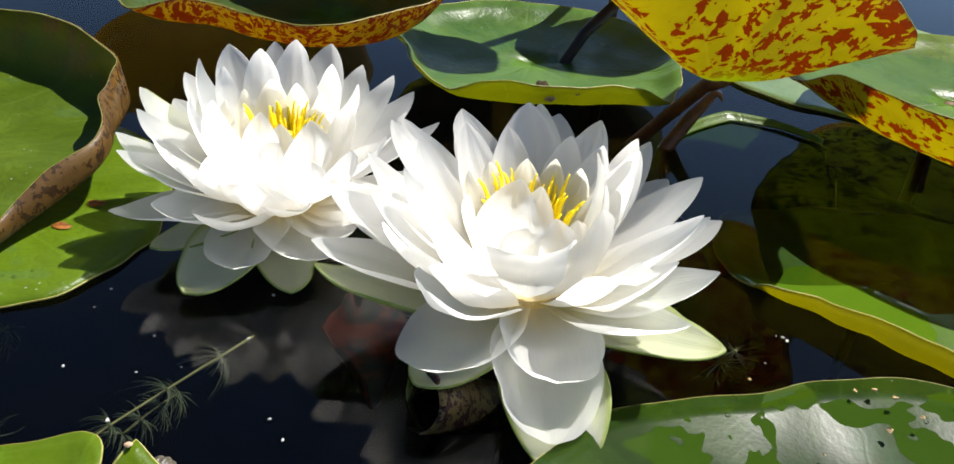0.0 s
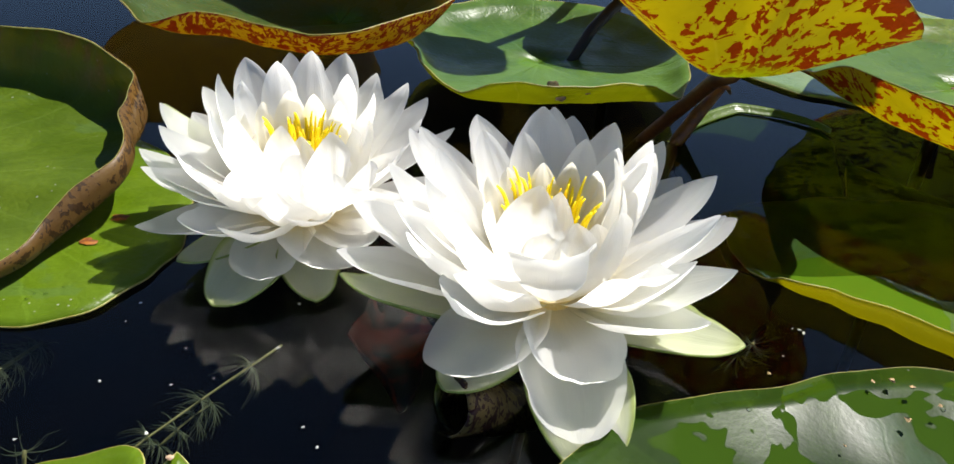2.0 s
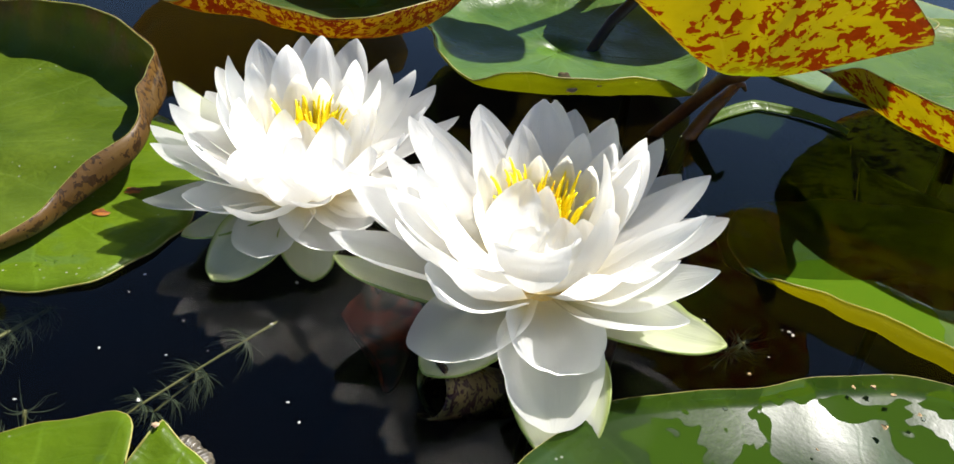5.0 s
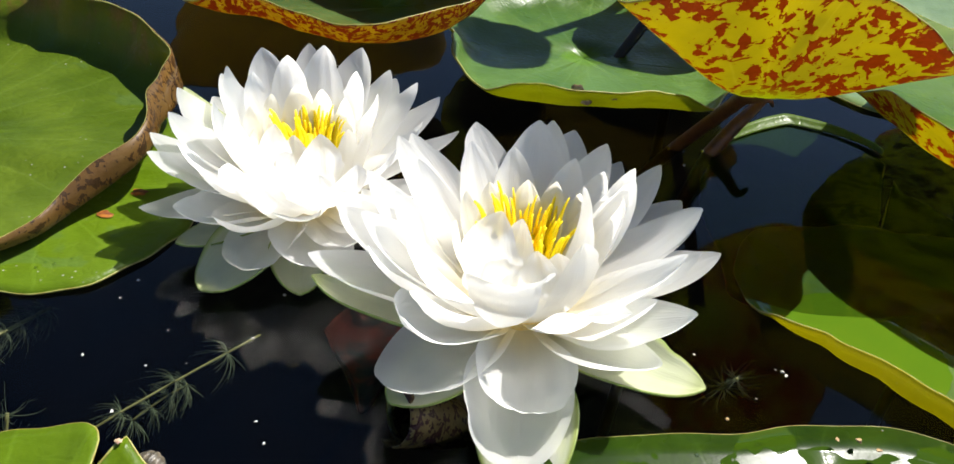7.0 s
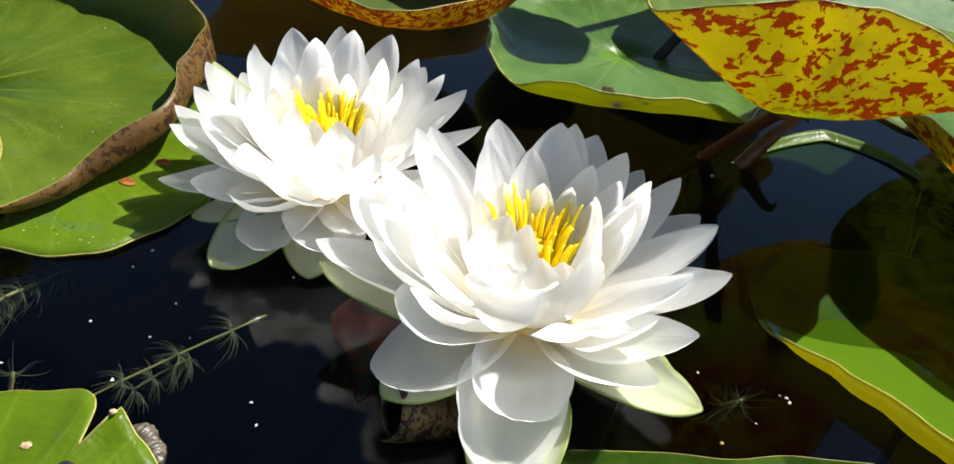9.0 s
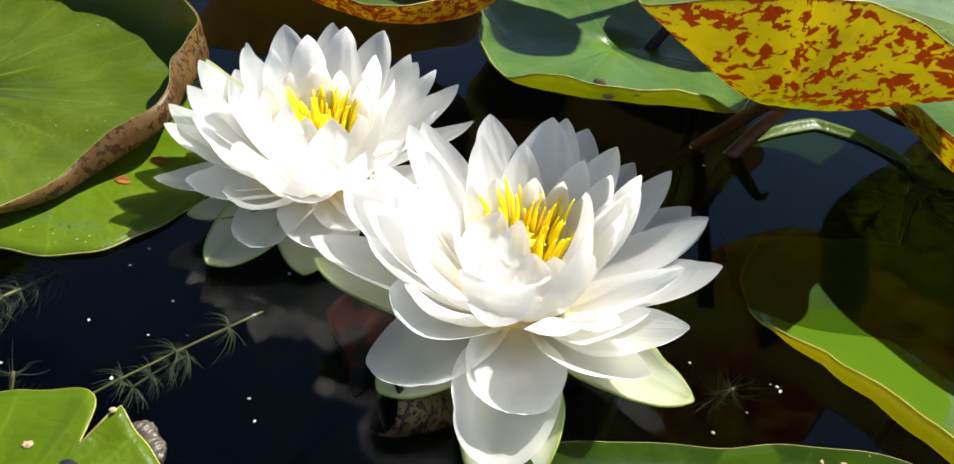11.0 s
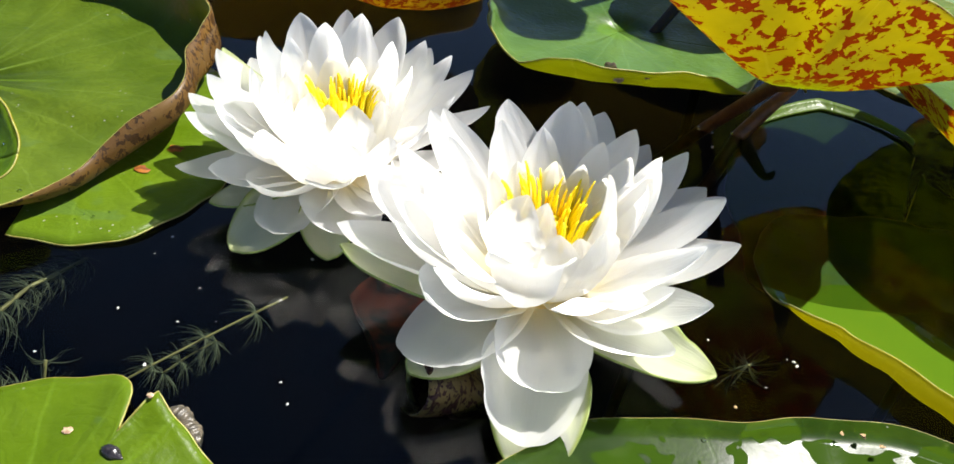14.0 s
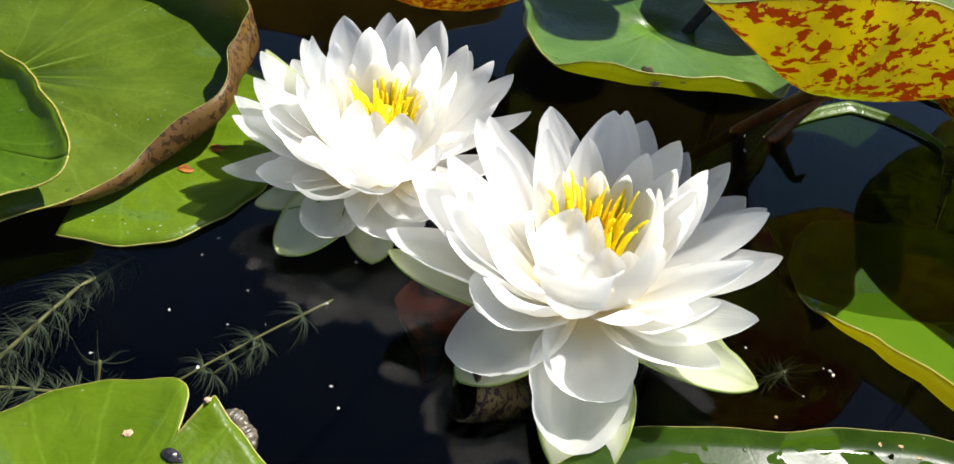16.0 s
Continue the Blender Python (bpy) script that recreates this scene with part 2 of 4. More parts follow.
RAISED = leaf_material("raised_green_leaf_face", (0.030, 0.080, 0.020), (0.072, 0.140, 0.036), (0.80, 0.55, 0.04), vein=(0.12, 0.20, 0.06), rough=0.38, see=0.42, ior=1.17)
STREAKED = leaf_material("red_streaked_leaf_back", (0.30, 0.19, 0.010), (0.40, 0.27, 0.014), (0.66, 0.48, 0.02), rough=0.42, spots=(0.24, 0.035, 0.010), amount=0.0, scale=1.5, vein=(0.50, 0.42, 0.06), see=0.5)
BROWNBACK = leaf_material("brown_leaf_back", (0.11, 0.056, 0.016), (0.19, 0.108, 0.028), (0.40, 0.19, 0.03), rough=0.33, see=0.4, spots=(0.07, 0.035, 0.012), amount=0.03, scale=1.4, ior=1.4)
MARGIN = plain_material("leaf_margin", (0.40, 0.40, 0.10), (0.30, 0.24, 0.05), 300.0, 0.45, see=0.3)
LIPGREEN = leaf_material("yellow_green_leaf_back", (0.25, 0.29, 0.012), (0.35, 0.37, 0.016), (0.68, 0.70, 0.03), vein=(0.42, 0.42, 0.07), rough=0.45, see=0.5, spots=(0.16, 0.06, 0.015), amount=0.20)
# Darker copy of the leaf back, to dim what the water mirrors.
BELLY = leaf_material("dimmed_green_leaf_back", (0.13, 0.21, 0.022), (0.18, 0.27, 0.03), (0.52, 0.72, 0.06), rough=0.5, see=0.5, spots=(0.05, 0.05, 0.010), amount=0.02)
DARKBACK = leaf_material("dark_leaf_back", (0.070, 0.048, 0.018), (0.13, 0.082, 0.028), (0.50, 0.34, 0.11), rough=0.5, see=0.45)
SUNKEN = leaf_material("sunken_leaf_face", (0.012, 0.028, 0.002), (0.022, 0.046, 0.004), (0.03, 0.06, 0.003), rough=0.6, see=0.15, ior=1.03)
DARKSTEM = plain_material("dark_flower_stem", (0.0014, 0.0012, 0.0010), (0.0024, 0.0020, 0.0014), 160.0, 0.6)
STALK = plain_material("brown_leaf_stalk", (0.075, 0.026, 0.008), (0.15, 0.058, 0.014), 160.0, 0.4, see=0.15)


# ---- mesh helpers ----
def part(name, data, material, parent, label=""):
    """Links a mesh as one part under a thing or under a part."""
    ob = new(name, data)
    ob.parent = parent
    for m in material if isinstance(material, (list, tuple)) else [material]:
        if m and m.name not in [k.name for k in data.materials]:
            data.materials.append(m)
    return tagged(ob, label=label)


def thing(name, place, label, category, group="", kind=""):
    ob = new(name)
    ob.empty_display_size = 0.01
    ob.location = place
    return tagged(ob, label, category, group, kind)


def mesh_of(name, verts, faces, uvs=None, slots=None):
    me = bpy.data.meshes.new(name)
    me.from_pydata([tuple(v) for v in verts], [], faces)
    if uvs is not None:
        layer = me.uv_layers.new(name="UVMap")
        index = np.empty(len(me.loops), dtype=np.int32)
        me.loops.foreach_get("vertex_index", index)
        layer.data.foreach_set("uv", np.asarray(uvs, dtype=np.float32)[index].ravel())
    if slots is not None:
        me.polygons.foreach_set("material_index", slots)
    me.polygons.foreach_set("use_smooth", [True] * len(me.polygons))
    me.update()
    return me


def sheet_mesh(name, P, UV, thick, slots=(0, 0)):
    """A closed thin sheet from a grid of places P[i, j]: the upper face, the lower face and the rim between."""
    a, b = P.shape[:2]
    du = np.gradient(P, axis=0)
    dv = np.gradient(P, axis=1)
    nrm = np.cross(du, dv)
    nrm /= np.maximum(np.linalg.norm(nrm, axis=2, keepdims=True), 1e-12)
    low = P - nrm * thick
    verts = np.concatenate([P.reshape(-1, 3), low.reshape(-1, 3)])
    uvs = np.concatenate([UV.reshape(-1, 2)] * 2)
    off = a * b
    faces, mats = [], []
    for i in range(a - 1):
        for j in range(b - 1):
            q = (i * b + j, (i + 1) * b + j, (i + 1) * b + j + 1, i * b + j + 1)
            faces.append(q)
            mats.append(slots[0])
            faces.append(tuple(off + k for k in reversed(q)))
            mats.append(slots[1])
    ring = [j for j in range(b)] + [i * b + b - 1 for i in range(1, a)] + [(a - 1) * b + j for j in range(b - 2, -1, -1)] + [i * b for i in range(a - 2, 0, -1)]
    for k in range(len(ring)):
        p, q = ring[k], ring[(k + 1) % len(ring)]
        faces.append((p, q, q + off, p + off))
        mats.append(slots[1])
    return mesh_of(name, verts, faces, uvs, mats)


def skin_mesh(name, P, UV):
    """A single thin skin from a grid of places."""
    a, b = P.shape[:2]
    faces = [(i * b + j, (i + 1) * b + j, (i + 1) * b + j + 1, i * b + j + 1) for i in range(a - 1) for j in range(b - 1)]
    return mesh_of(name, P.reshape(-1, 3), faces, UV.reshape(-1, 2))


def tube_mesh(name, line, radii, sides=8, squash=1.0):
    """A closed tube along a line of places."""
    line = np.asarray(line, float)
    radii = np.broadcast_to(np.asarray(radii, float), (len(line),))
    tang = np.gradient(line, axis=0)
    tang /= np.maximum(np.linalg.norm(tang, axis=1, keepdims=True), 1e-12)
    up = np.array([0.0, 0.0, 1.0]) if abs(tang[0][2]) < 0.9 else np.array([1.0, 0.0, 0.0])
    verts, faces = [], []
    for p, t, r in zip(line, tang, radii):
        side = np.cross(t, up)
        side /= np.linalg.norm(side)
        up = np.cross(side, t)
        for k in range(sides):
            ang = 2 * math.pi * k / sides
            verts.append(p + r * (math.cos(ang) * side + squash * math.sin(ang) * up))
    m = len(line)
    for i in range(m - 1):
        for k in range(sides):
            faces.append((i * sides + k, i * sides + (k + 1) % sides, (i + 1) * sides + (k + 1) % sides, (i + 1) * sides + k))
    faces.append(tuple(range(sides - 1, -1, -1)))
    faces.append(tuple((m - 1) * sides + k for k in range(sides)))
    return mesh_of(name, verts, faces)


def polar(az, reach, z):
    return np.array([reach * math.cos(radians(az)), reach * math.sin(radians(az)), z])


# ---- water and bed ----
def level(name, z, size, material, label, category):
    me = mesh_of(name, [(-size, -size, z), (size, -size, z), (size, size, z), (-size, size, z)], [(0, 1, 2, 3)])
    me.materials.append(material)
    return tagged(new(name, me), label, category, kind="structure")


level("water", 0.0, 150.0, WATER, "still dark pond water reflecting blue sky", "water")
level("ground", -0.35, 150.0, BED, "muddy bed painted near-black for the dimness of deep water", "pond bed")


# ---- water lily flowers ----
def petal_mesh(name, az, reach, rise, width, belly=6.0, cup=0.25, twist=0.0, curl=0.0, point=0.70, lean=0.0, flip=0.0, foot=(9.0, 11.0), seed=0, thick=0.0):
    """A petal in millimetres: its tip by bearing, reach and rise; width; sag of its midline; hollow; twist; curl of the tip; bluntness; turn of the root; fold of its outer third."""
    rng = random.Random(seed)
    root = polar(az + lean, foot[0], foot[1])
    tip = polar(az, reach, rise)
    chord = tip - root
    out = polar(az + lean * 0.6, 1.0, 0.0)
    side0 = np.array([-out[1], out[0], 0.0])
    down = np.cross(side0, chord / np.linalg.norm(chord))
    if down[2] * 1.0 + down @ out * -0.6 > 0:
        down = -down
    hood = rng.uniform(0.2, 1.6)
    tip = tip + down * (curl + hood)
    ctrl = root + (tip - root) * 0.5 + down * belly * 2.0
    nu, nv = 15, 26
    P = np.zeros((nv, nu, 3))
    UV = np.zeros((nv, nu, 2))
    ph = rng.uniform(0, 6.28)
    lop = rng.uniform(-0.10, 0.10)
    crease = rng.uniform(-0.10, 0.02)
    sway = rng.uniform(-12, 12)
    rolls = (rng.uniform(-0.14, 0.26), rng.uniform(-0.14, 0.26))
    dents = [(rng.uniform(0.35, 0.9), rng.uniform(-0.8, 0.8), rng.uniform(-1, 1)) for _ in range(4)]
    pleat = rng.uniform(0.008, 0.022)
    nick = (rng.uniform(0.70, 0.93), rng.choice((-1, 1)), rng.uniform(0.0, 0.16))
    for i in range(nv):
        s = (i / (nv - 1)) ** 0.93
        mid = (1 - s) ** 2 * root + 2 * s * (1 - s) * ctrl + s * s * tip
        tan = 2 * (1 - s) * (ctrl - root) + 2 * s * (tip - ctrl)
        tan /= np.linalg.norm(tan)
        ang = radians((twist + sway) * s)
        nor = np.cross(tan, side0)
        nor /= np.linalg.norm(nor)
        if nor @ down > 0:
            nor = -nor
        side = math.cos(ang) * side0 + math.sin(ang) * nor
        nor = math.cos(ang) * nor - math.sin(ang) * side0
        if s < 0.52:
            half = 0.40 + 0.60 * math.sin(s / 0.52 * math.pi / 2) ** 1.15
        else:
            q = (s - 0.52) / 0.48
            half = max(0.010, 1 - q ** 2.0) ** point
        half *= width * 0.52
        mid = mid + nor * (curl * max(0.0, s - 0.7) ** 2 / 0.09 + hood * max(0.0, s - 0.84) ** 2 / 0.0256)
        for j in range(nu):
            u = 2 * j / (nu - 1) - 1
            hollow = cup * half * (u * u) * (0.4 + 0.6 * math.sin(math.pi * min(1.0, s * 0.9 + 0.1)))
            ripple = 0.05 * half * u * u * math.sin(7 * s + ph + u) + crease * half * (1 - abs(u)) ** 2
            edge = rolls[0 if u < 0 else 1] * half * max(0.0, abs(u) - 0.6) ** 2 / 0.16 * math.sin(math.pi * s) ** 2
            fold = pleat * half * math.cos(9.5 * u + ph) * min(1.0, 2.5 * s) + sum(0.10 * half * d * math.exp(-((s - a) / 0.13) ** 2 - ((u - b) / 0.45) ** 2) for a, b, d in dents)
            bite = 1 - (nick[2] * math.exp(-((s - nick[0]) / 0.05) ** 2) if u * nick[1] > 0 else 0.0)
            P[i, j] = mid + side * (half * (u * bite + lop * math.sin(math.pi * s))) + nor * (hollow + ripple + edge + fold)
            UV[i, j] = (j / (nu - 1), s)
    if flip:
        first = next(i for i in range(nv) if UV[i, 0, 1] > 0.66)
        axis = Vector(side0)
        pivot = P[first].mean(axis=0)
        for i in range(first, nv):
            bend = min(1.0, (i - first) / (0.55 * (nv - 1 - first)))
            turn = np.array(Matrix.Rotation(radians(flip) * bend, 3, axis))
            P[i] = pivot + (P[i] - pivot) @ turn.T
    if thick:
        return sheet_mesh(name, P * 0.001, UV, thick, (0, 1))
    return skin_mesh(name, P[:, ::-1] * 0.001, UV)


def stamen_mesh(az, foot, spread, low, high, wide, hook):
    """A flat strap that stands up from the heart, leans out and tapers to a blunt point."""
    line, r = [], []
    for k in range(12):
        q = k / 11
        line.append(polar(az + hook * 14 * q * q, foot + spread * q * (0.4 + 0.6 * q), low + (high - low) * math.sin(q * 1.35) / math.sin(1.35)))
        r.append(wide * (1.0 + 0.5 * q - 1.15 * max(0.0, q - 0.45) / 0.55))
    return tube_mesh("stamen", np.array(line) * 0.001, np.array(r) * 0.001, 8, 0.42)


def dome_mesh(name, radius, low, high, rings=6, sides=16):
    verts, faces = [], []
    for i in range(rings):
        a = i / (rings - 1) * math.pi / 2 * 0.97
        for k in range(sides):
            b = 2 * math.pi * k / sides
            rib = 1 + 0.05 * (k % 2)
            verts.append((radius * rib * math.cos(a) * math.cos(b), radius * rib * math.cos(a) * math.sin(b), low + (high - low) * math.sin(a)))
    for i in range(rings - 1):
        for k in range(sides):
            faces.append((i * sides + k, i * sides + (k + 1) % sides, (i + 1) * sides + (k + 1) % sides, (i + 1) * sides + k))
    faces.append(tuple(range(sides - 1, -1, -1)))
    faces.append(tuple((rings - 1) * sides + k for k in range(sides)))
    return mesh_of(name, verts, faces)


def flower(place, label, whorls, sepals, heart, seed):
    """A water lily: whorls of petals, sepals under them, a ring of stamens round the pistil, and the stem in the water."""
    base = thing("water_lily_flower", place, label, "flower", "white water lilies")
    rng = random.Random(seed)
    for mat, foot, rows in whorls:
        for k, row in enumerate(rows):
            part("petal", petal_mesh("petal", *row, foot=foot, seed=seed * 100 + k), mat, base)
    for k, row in enumerate(sepals):
        part("sepal", petal_mesh("sepal", *row, foot=(7.0, 9.0), seed=seed * 200 + k, thick=0.0006), [SEPAL, SEPALBACK], base, "white sepal with a green back and edge")
    hx, hy, count, ring, top = heart
    for k in range(count):
        az = 360 * k / count * 2.4 + rng.uniform(-14, 14)
        grow = (k % 3) / 2
        me = stamen_mesh(az, ring * (0.30 + 0.42 * grow), ring * (0.12 + 0.30 * grow) * rng.uniform(0.6, 1.2), 20, top + rng.uniform(-7.0, 1.0) - 2 * (1 - grow), rng.uniform(1.2, 1.8), rng.uniform(-0.9, 0.9))
        part("stamen", me, ANTHER if grow < 0.4 and k % 2 else STAMEN, base).location = (hx * 0.001, hy * 0.001, 0)
    part("pistil", dome_mesh("pistil", 0.011, 0.012, 0.035), STAMEN, base, "yellow ribbed pistil").location = (hx * 0.001, hy * 0.001, 0)
    part("receptacle", dome_mesh("receptacle", 0.0105, 0.003, 0.024), CREAM, base, "cream base that the petals grow from")
    line = [(0, 0, 0.012), (0, 0.008, -0.008), (0.006, 0.11, -0.08), (0.02, 0.50, -0.345)]
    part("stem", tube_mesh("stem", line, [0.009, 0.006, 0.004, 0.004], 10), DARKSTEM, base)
    return base


# bearing, reach, rise, width, sag, hollow, twist, curl, bluntness of the tip, turn of the root, fold
FRONT_OUTER = [
    (192, 65, 33, 24, 4.2, 0.35), (167, 67, 38, 21, 3.5, 0.3), (231, 47, 37, 28, 2.8, 0.55, 0, 2, 0.52), (239, 55, 19, 30, 2, 0.42, 0, 3, 0.40),
    (279, 47, 20, 28, 1, 0.45, 0, 4, 0.36), (277, 57, 8, 30, 0, 0.32, 0, 1, 0.48), (323, 52, 31, 22, 4.2, 0.4), (339, 53, 41, 23, 4.9, 0.35),
    (17, 60, 37, 21, 2.4, 0.3), (24, 54, 49, 19, 2.8, 0.35), (350, 45, 52, 17, 3.6, 0.45), (49, 70, 32, 20, 2, 0.3), (71, 73, 34, 18, 2, 0.3),
    (52, 59, 48, 16, 2.8, 0.35), (37, 34, 60, 15, 3.6, 0.4), (181, 58, 43, 20, 4.2, 0.35), (35, 62, 41, 17, 2.4, 0.3), (157, 64, 33, 21, 3.5, 0.3),
]
FRONT_MIDDLE = [
    (117, 60, 49, 21, 2.4, 0.35), (96, 49, 56, 23, 2.8, 0.35, 0, 0, 0.7), (91, 54, 54, 19, 2.4, 0.35), (84, 59, 49, 21, 2.4, 0.35), (65, 42, 57, 18, 2.8, 0.35),
    (121, 52, 52, 13, 2.4, 0.35), (143, 56, 52, 17, 2.8, 0.35), (150, 55, 54, 16, 2.8, 0.35), (172, 52, 52, 19, 5.6, 0.35), (194, 49, 50, 22, 5.6, 0.4),
    (223, 40, 57, 24, 6.3, 0.4, 0, 0, 0.7), (208, 48, 47, 22, 5.6, 0.4), (234, 42, 44, 22, 5.6, 0.4), (5, 50, 45, 18, 3.2, 0.35), (335, 42, 42, 21, 5.6, 0.4),
    (313, 35, 52, 22, 7, 0.45, 0, 0, 0.6, 0, 35),
]
FRONT_INNER = [
    (242, 15, 60, 21, 7.2, 0.35, 0, 0, 0.7), (356, 13, 64, 17, 5.4, 0.35), (12, 25, 60, 14, 5.4, 0.4), (30, 32, 58, 15, 3.2, 0.35), (128, 40, 54, 15, 3.2, 0.35),
    (160, 40, 55, 16, 5.6, 0.35), (185, 40, 54, 18, 6.3, 0.35), (205, 36, 55, 19, 7, 0.35), (108, 36, 53, 15, 2.8, 0.35), (75, 34, 53, 14, 2.8, 0.35), (55, 32, 54, 14, 3.2, 0.35),
    (266, 21, 55, 26, 3.6, 0.3, 0, 0, 0.55, 0, 112), (263, 12, 58, 14, 7.2, 0.35),
    (283, 15, 50, 20, 6.6, 0.35), (305, 16, 49, 20, 6.6, 0.35), (326, 19, 52, 20, 6.6, 0.35), (342, 17, 57, 19, 6, 0.35),
]
FRONT_HEART = [
    (152, 25, 48, 12, 4.2, 0.35), (100, 26, 47, 12, 3.6, 0.35), (60, 25, 48, 12, 4.2, 0.35), (200, 22, 50, 13, 4.8, 0.35), (128, 26, 47, 11, 3.6, 0.35), (80, 26, 48, 11, 3.6, 0.35),
]
FRONT_SEPALS = [(192, 64, 25, 22, 4.9, 0.3), (341, 60, 16, 23, 2, 0.3), (281, 65, 3, 28, -2, 0.2, 0, 0, 0.62), (238, 54, 13, 22, 1, 0.35, 0, 0, 0.6)]
BACK_OUTER = [
    (213, 56, 19, 21, 1.6, 0.3), (231, 48, 27, 21, 4.2, 0.4), (249, 40, 25, 24, 3.5, 0.5, 0, 2, 0.55), (265, 44, 12, 27, 1, 0.42, 0, 2, 0.46), (295, 45, 16, 29, 2, 0.38, 0, 0, 0.42),
    (205, 51, 36, 19, 4.2, 0.35), (192, 52, 37, 16, 4.2, 0.3), (24, 56, 38, 15, 2.4, 0.3), (46, 57, 41, 17, 2.4, 0.3), (0, 52, 32, 18, 2.8, 0.3), (330, 48, 30, 18, 4.9, 0.3),
    (150, 52, 34, 18, 2.4, 0.3), (70, 56, 40, 18, 2.4, 0.3), (106, 46, 53, 16, 2.4, 0.3), (345, 50, 24, 20, 3.5, 0.3), (312, 46, 24, 20, 3.5, 0.35),
]
BACK_MIDDLE = [
    (168, 52, 44, 20, 4.9, 0.35), (191, 45, 45, 19, 4.9, 0.35), (215, 41, 43, 20, 5.6, 0.4), (252, 35, 45, 20, 6.3, 0.4), (284, 33, 33, 21, 4.9, 0.45, 0, 0, 0.7, 0, 25),
    (79, 44, 55, 20, 2.8, 0.35), (44, 46, 50, 18, 2.8, 0.35), (131, 38, 56, 19, 2.8, 0.35), (62, 44, 50, 16, 2.8, 0.3), (15, 42, 46, 16, 3.2, 0.35), (345, 38, 46, 17, 3.2, 0.35),
    (320, 36, 46, 17, 6.3, 0.35), (232, 39, 41, 19, 5.6, 0.4), (150, 45, 46, 16, 2.8, 0.35), (300, 34, 44, 18, 6.3, 0.4), (270, 34, 38, 20, 6.3, 0.4),
]
BACK_INNER = [
    (174, 27, 60, 17, 4.8, 0.35), (121, 21, 60, 15, 4.8, 0.35), (93, 30, 60, 17, 2.8, 0.35), (233, 25, 56, 17, 5.4, 0.35), (305, 26, 54, 17, 6, 0.35), (268, 20, 54, 15, 6, 0.35),
    (205, 28, 54, 16, 5.4, 0.35), (30, 27, 53, 14, 4.8, 0.35), (355, 24, 50, 16, 5.4, 0.35), (62, 27, 55, 15, 4.2, 0.35), (150, 26, 54, 14, 4.8, 0.35), (335, 22, 50, 15, 6, 0.35), (285, 19, 50, 14, 6, 0.35),
]
BACK_HEART = [(114, 18, 50, 12, 3.6, 0.35), (85, 18, 49, 11, 3.6, 0.35), (145, 18, 48, 11, 4.2, 0.35), (55, 19, 48, 11, 4.2, 0.35), (180, 18, 48, 12, 4.8, 0.35), (225, 16, 46, 12, 4.8, 0.35)]
BACK_SEPALS = [(160, 56, 40, 15, 4.2, 0.3), (250, 52, 5, 23, 0, 0.3, 0, 0, 0.62), (288, 42, 3, 20, 0, 0.3), (70, 56, 30, 18, 2, 0.3), (224, 47, 9, 18, 1, 0.3)]
flower((0.044, 0.242, 0), "large white water lily in full bloom with yellow stamens", [(PETAL, (9, 15), FRONT_OUTER), (PETAL, (8, 16), FRONT_MIDDLE), (PETAL, (8, 17), FRONT_INNER), (INNER, (8, 18), FRONT_HEART)], FRONT_SEPALS, (-2, 12, 66, 14, 45), 3)
flower((-0.042, 0.284, 0), "white water lily with many narrow petals and yellow stamens", [(PETAL, (9, 13), BACK_OUTER), (PETAL, (8, 15), BACK_MIDDLE), (PETAL, (8, 16), BACK_INNER), (INNER, (8, 17), BACK_HEART)], BACK_SEPALS, (0, 8, 56, 11.5, 43), 5)


# ---- lily pads ----
PADS = []


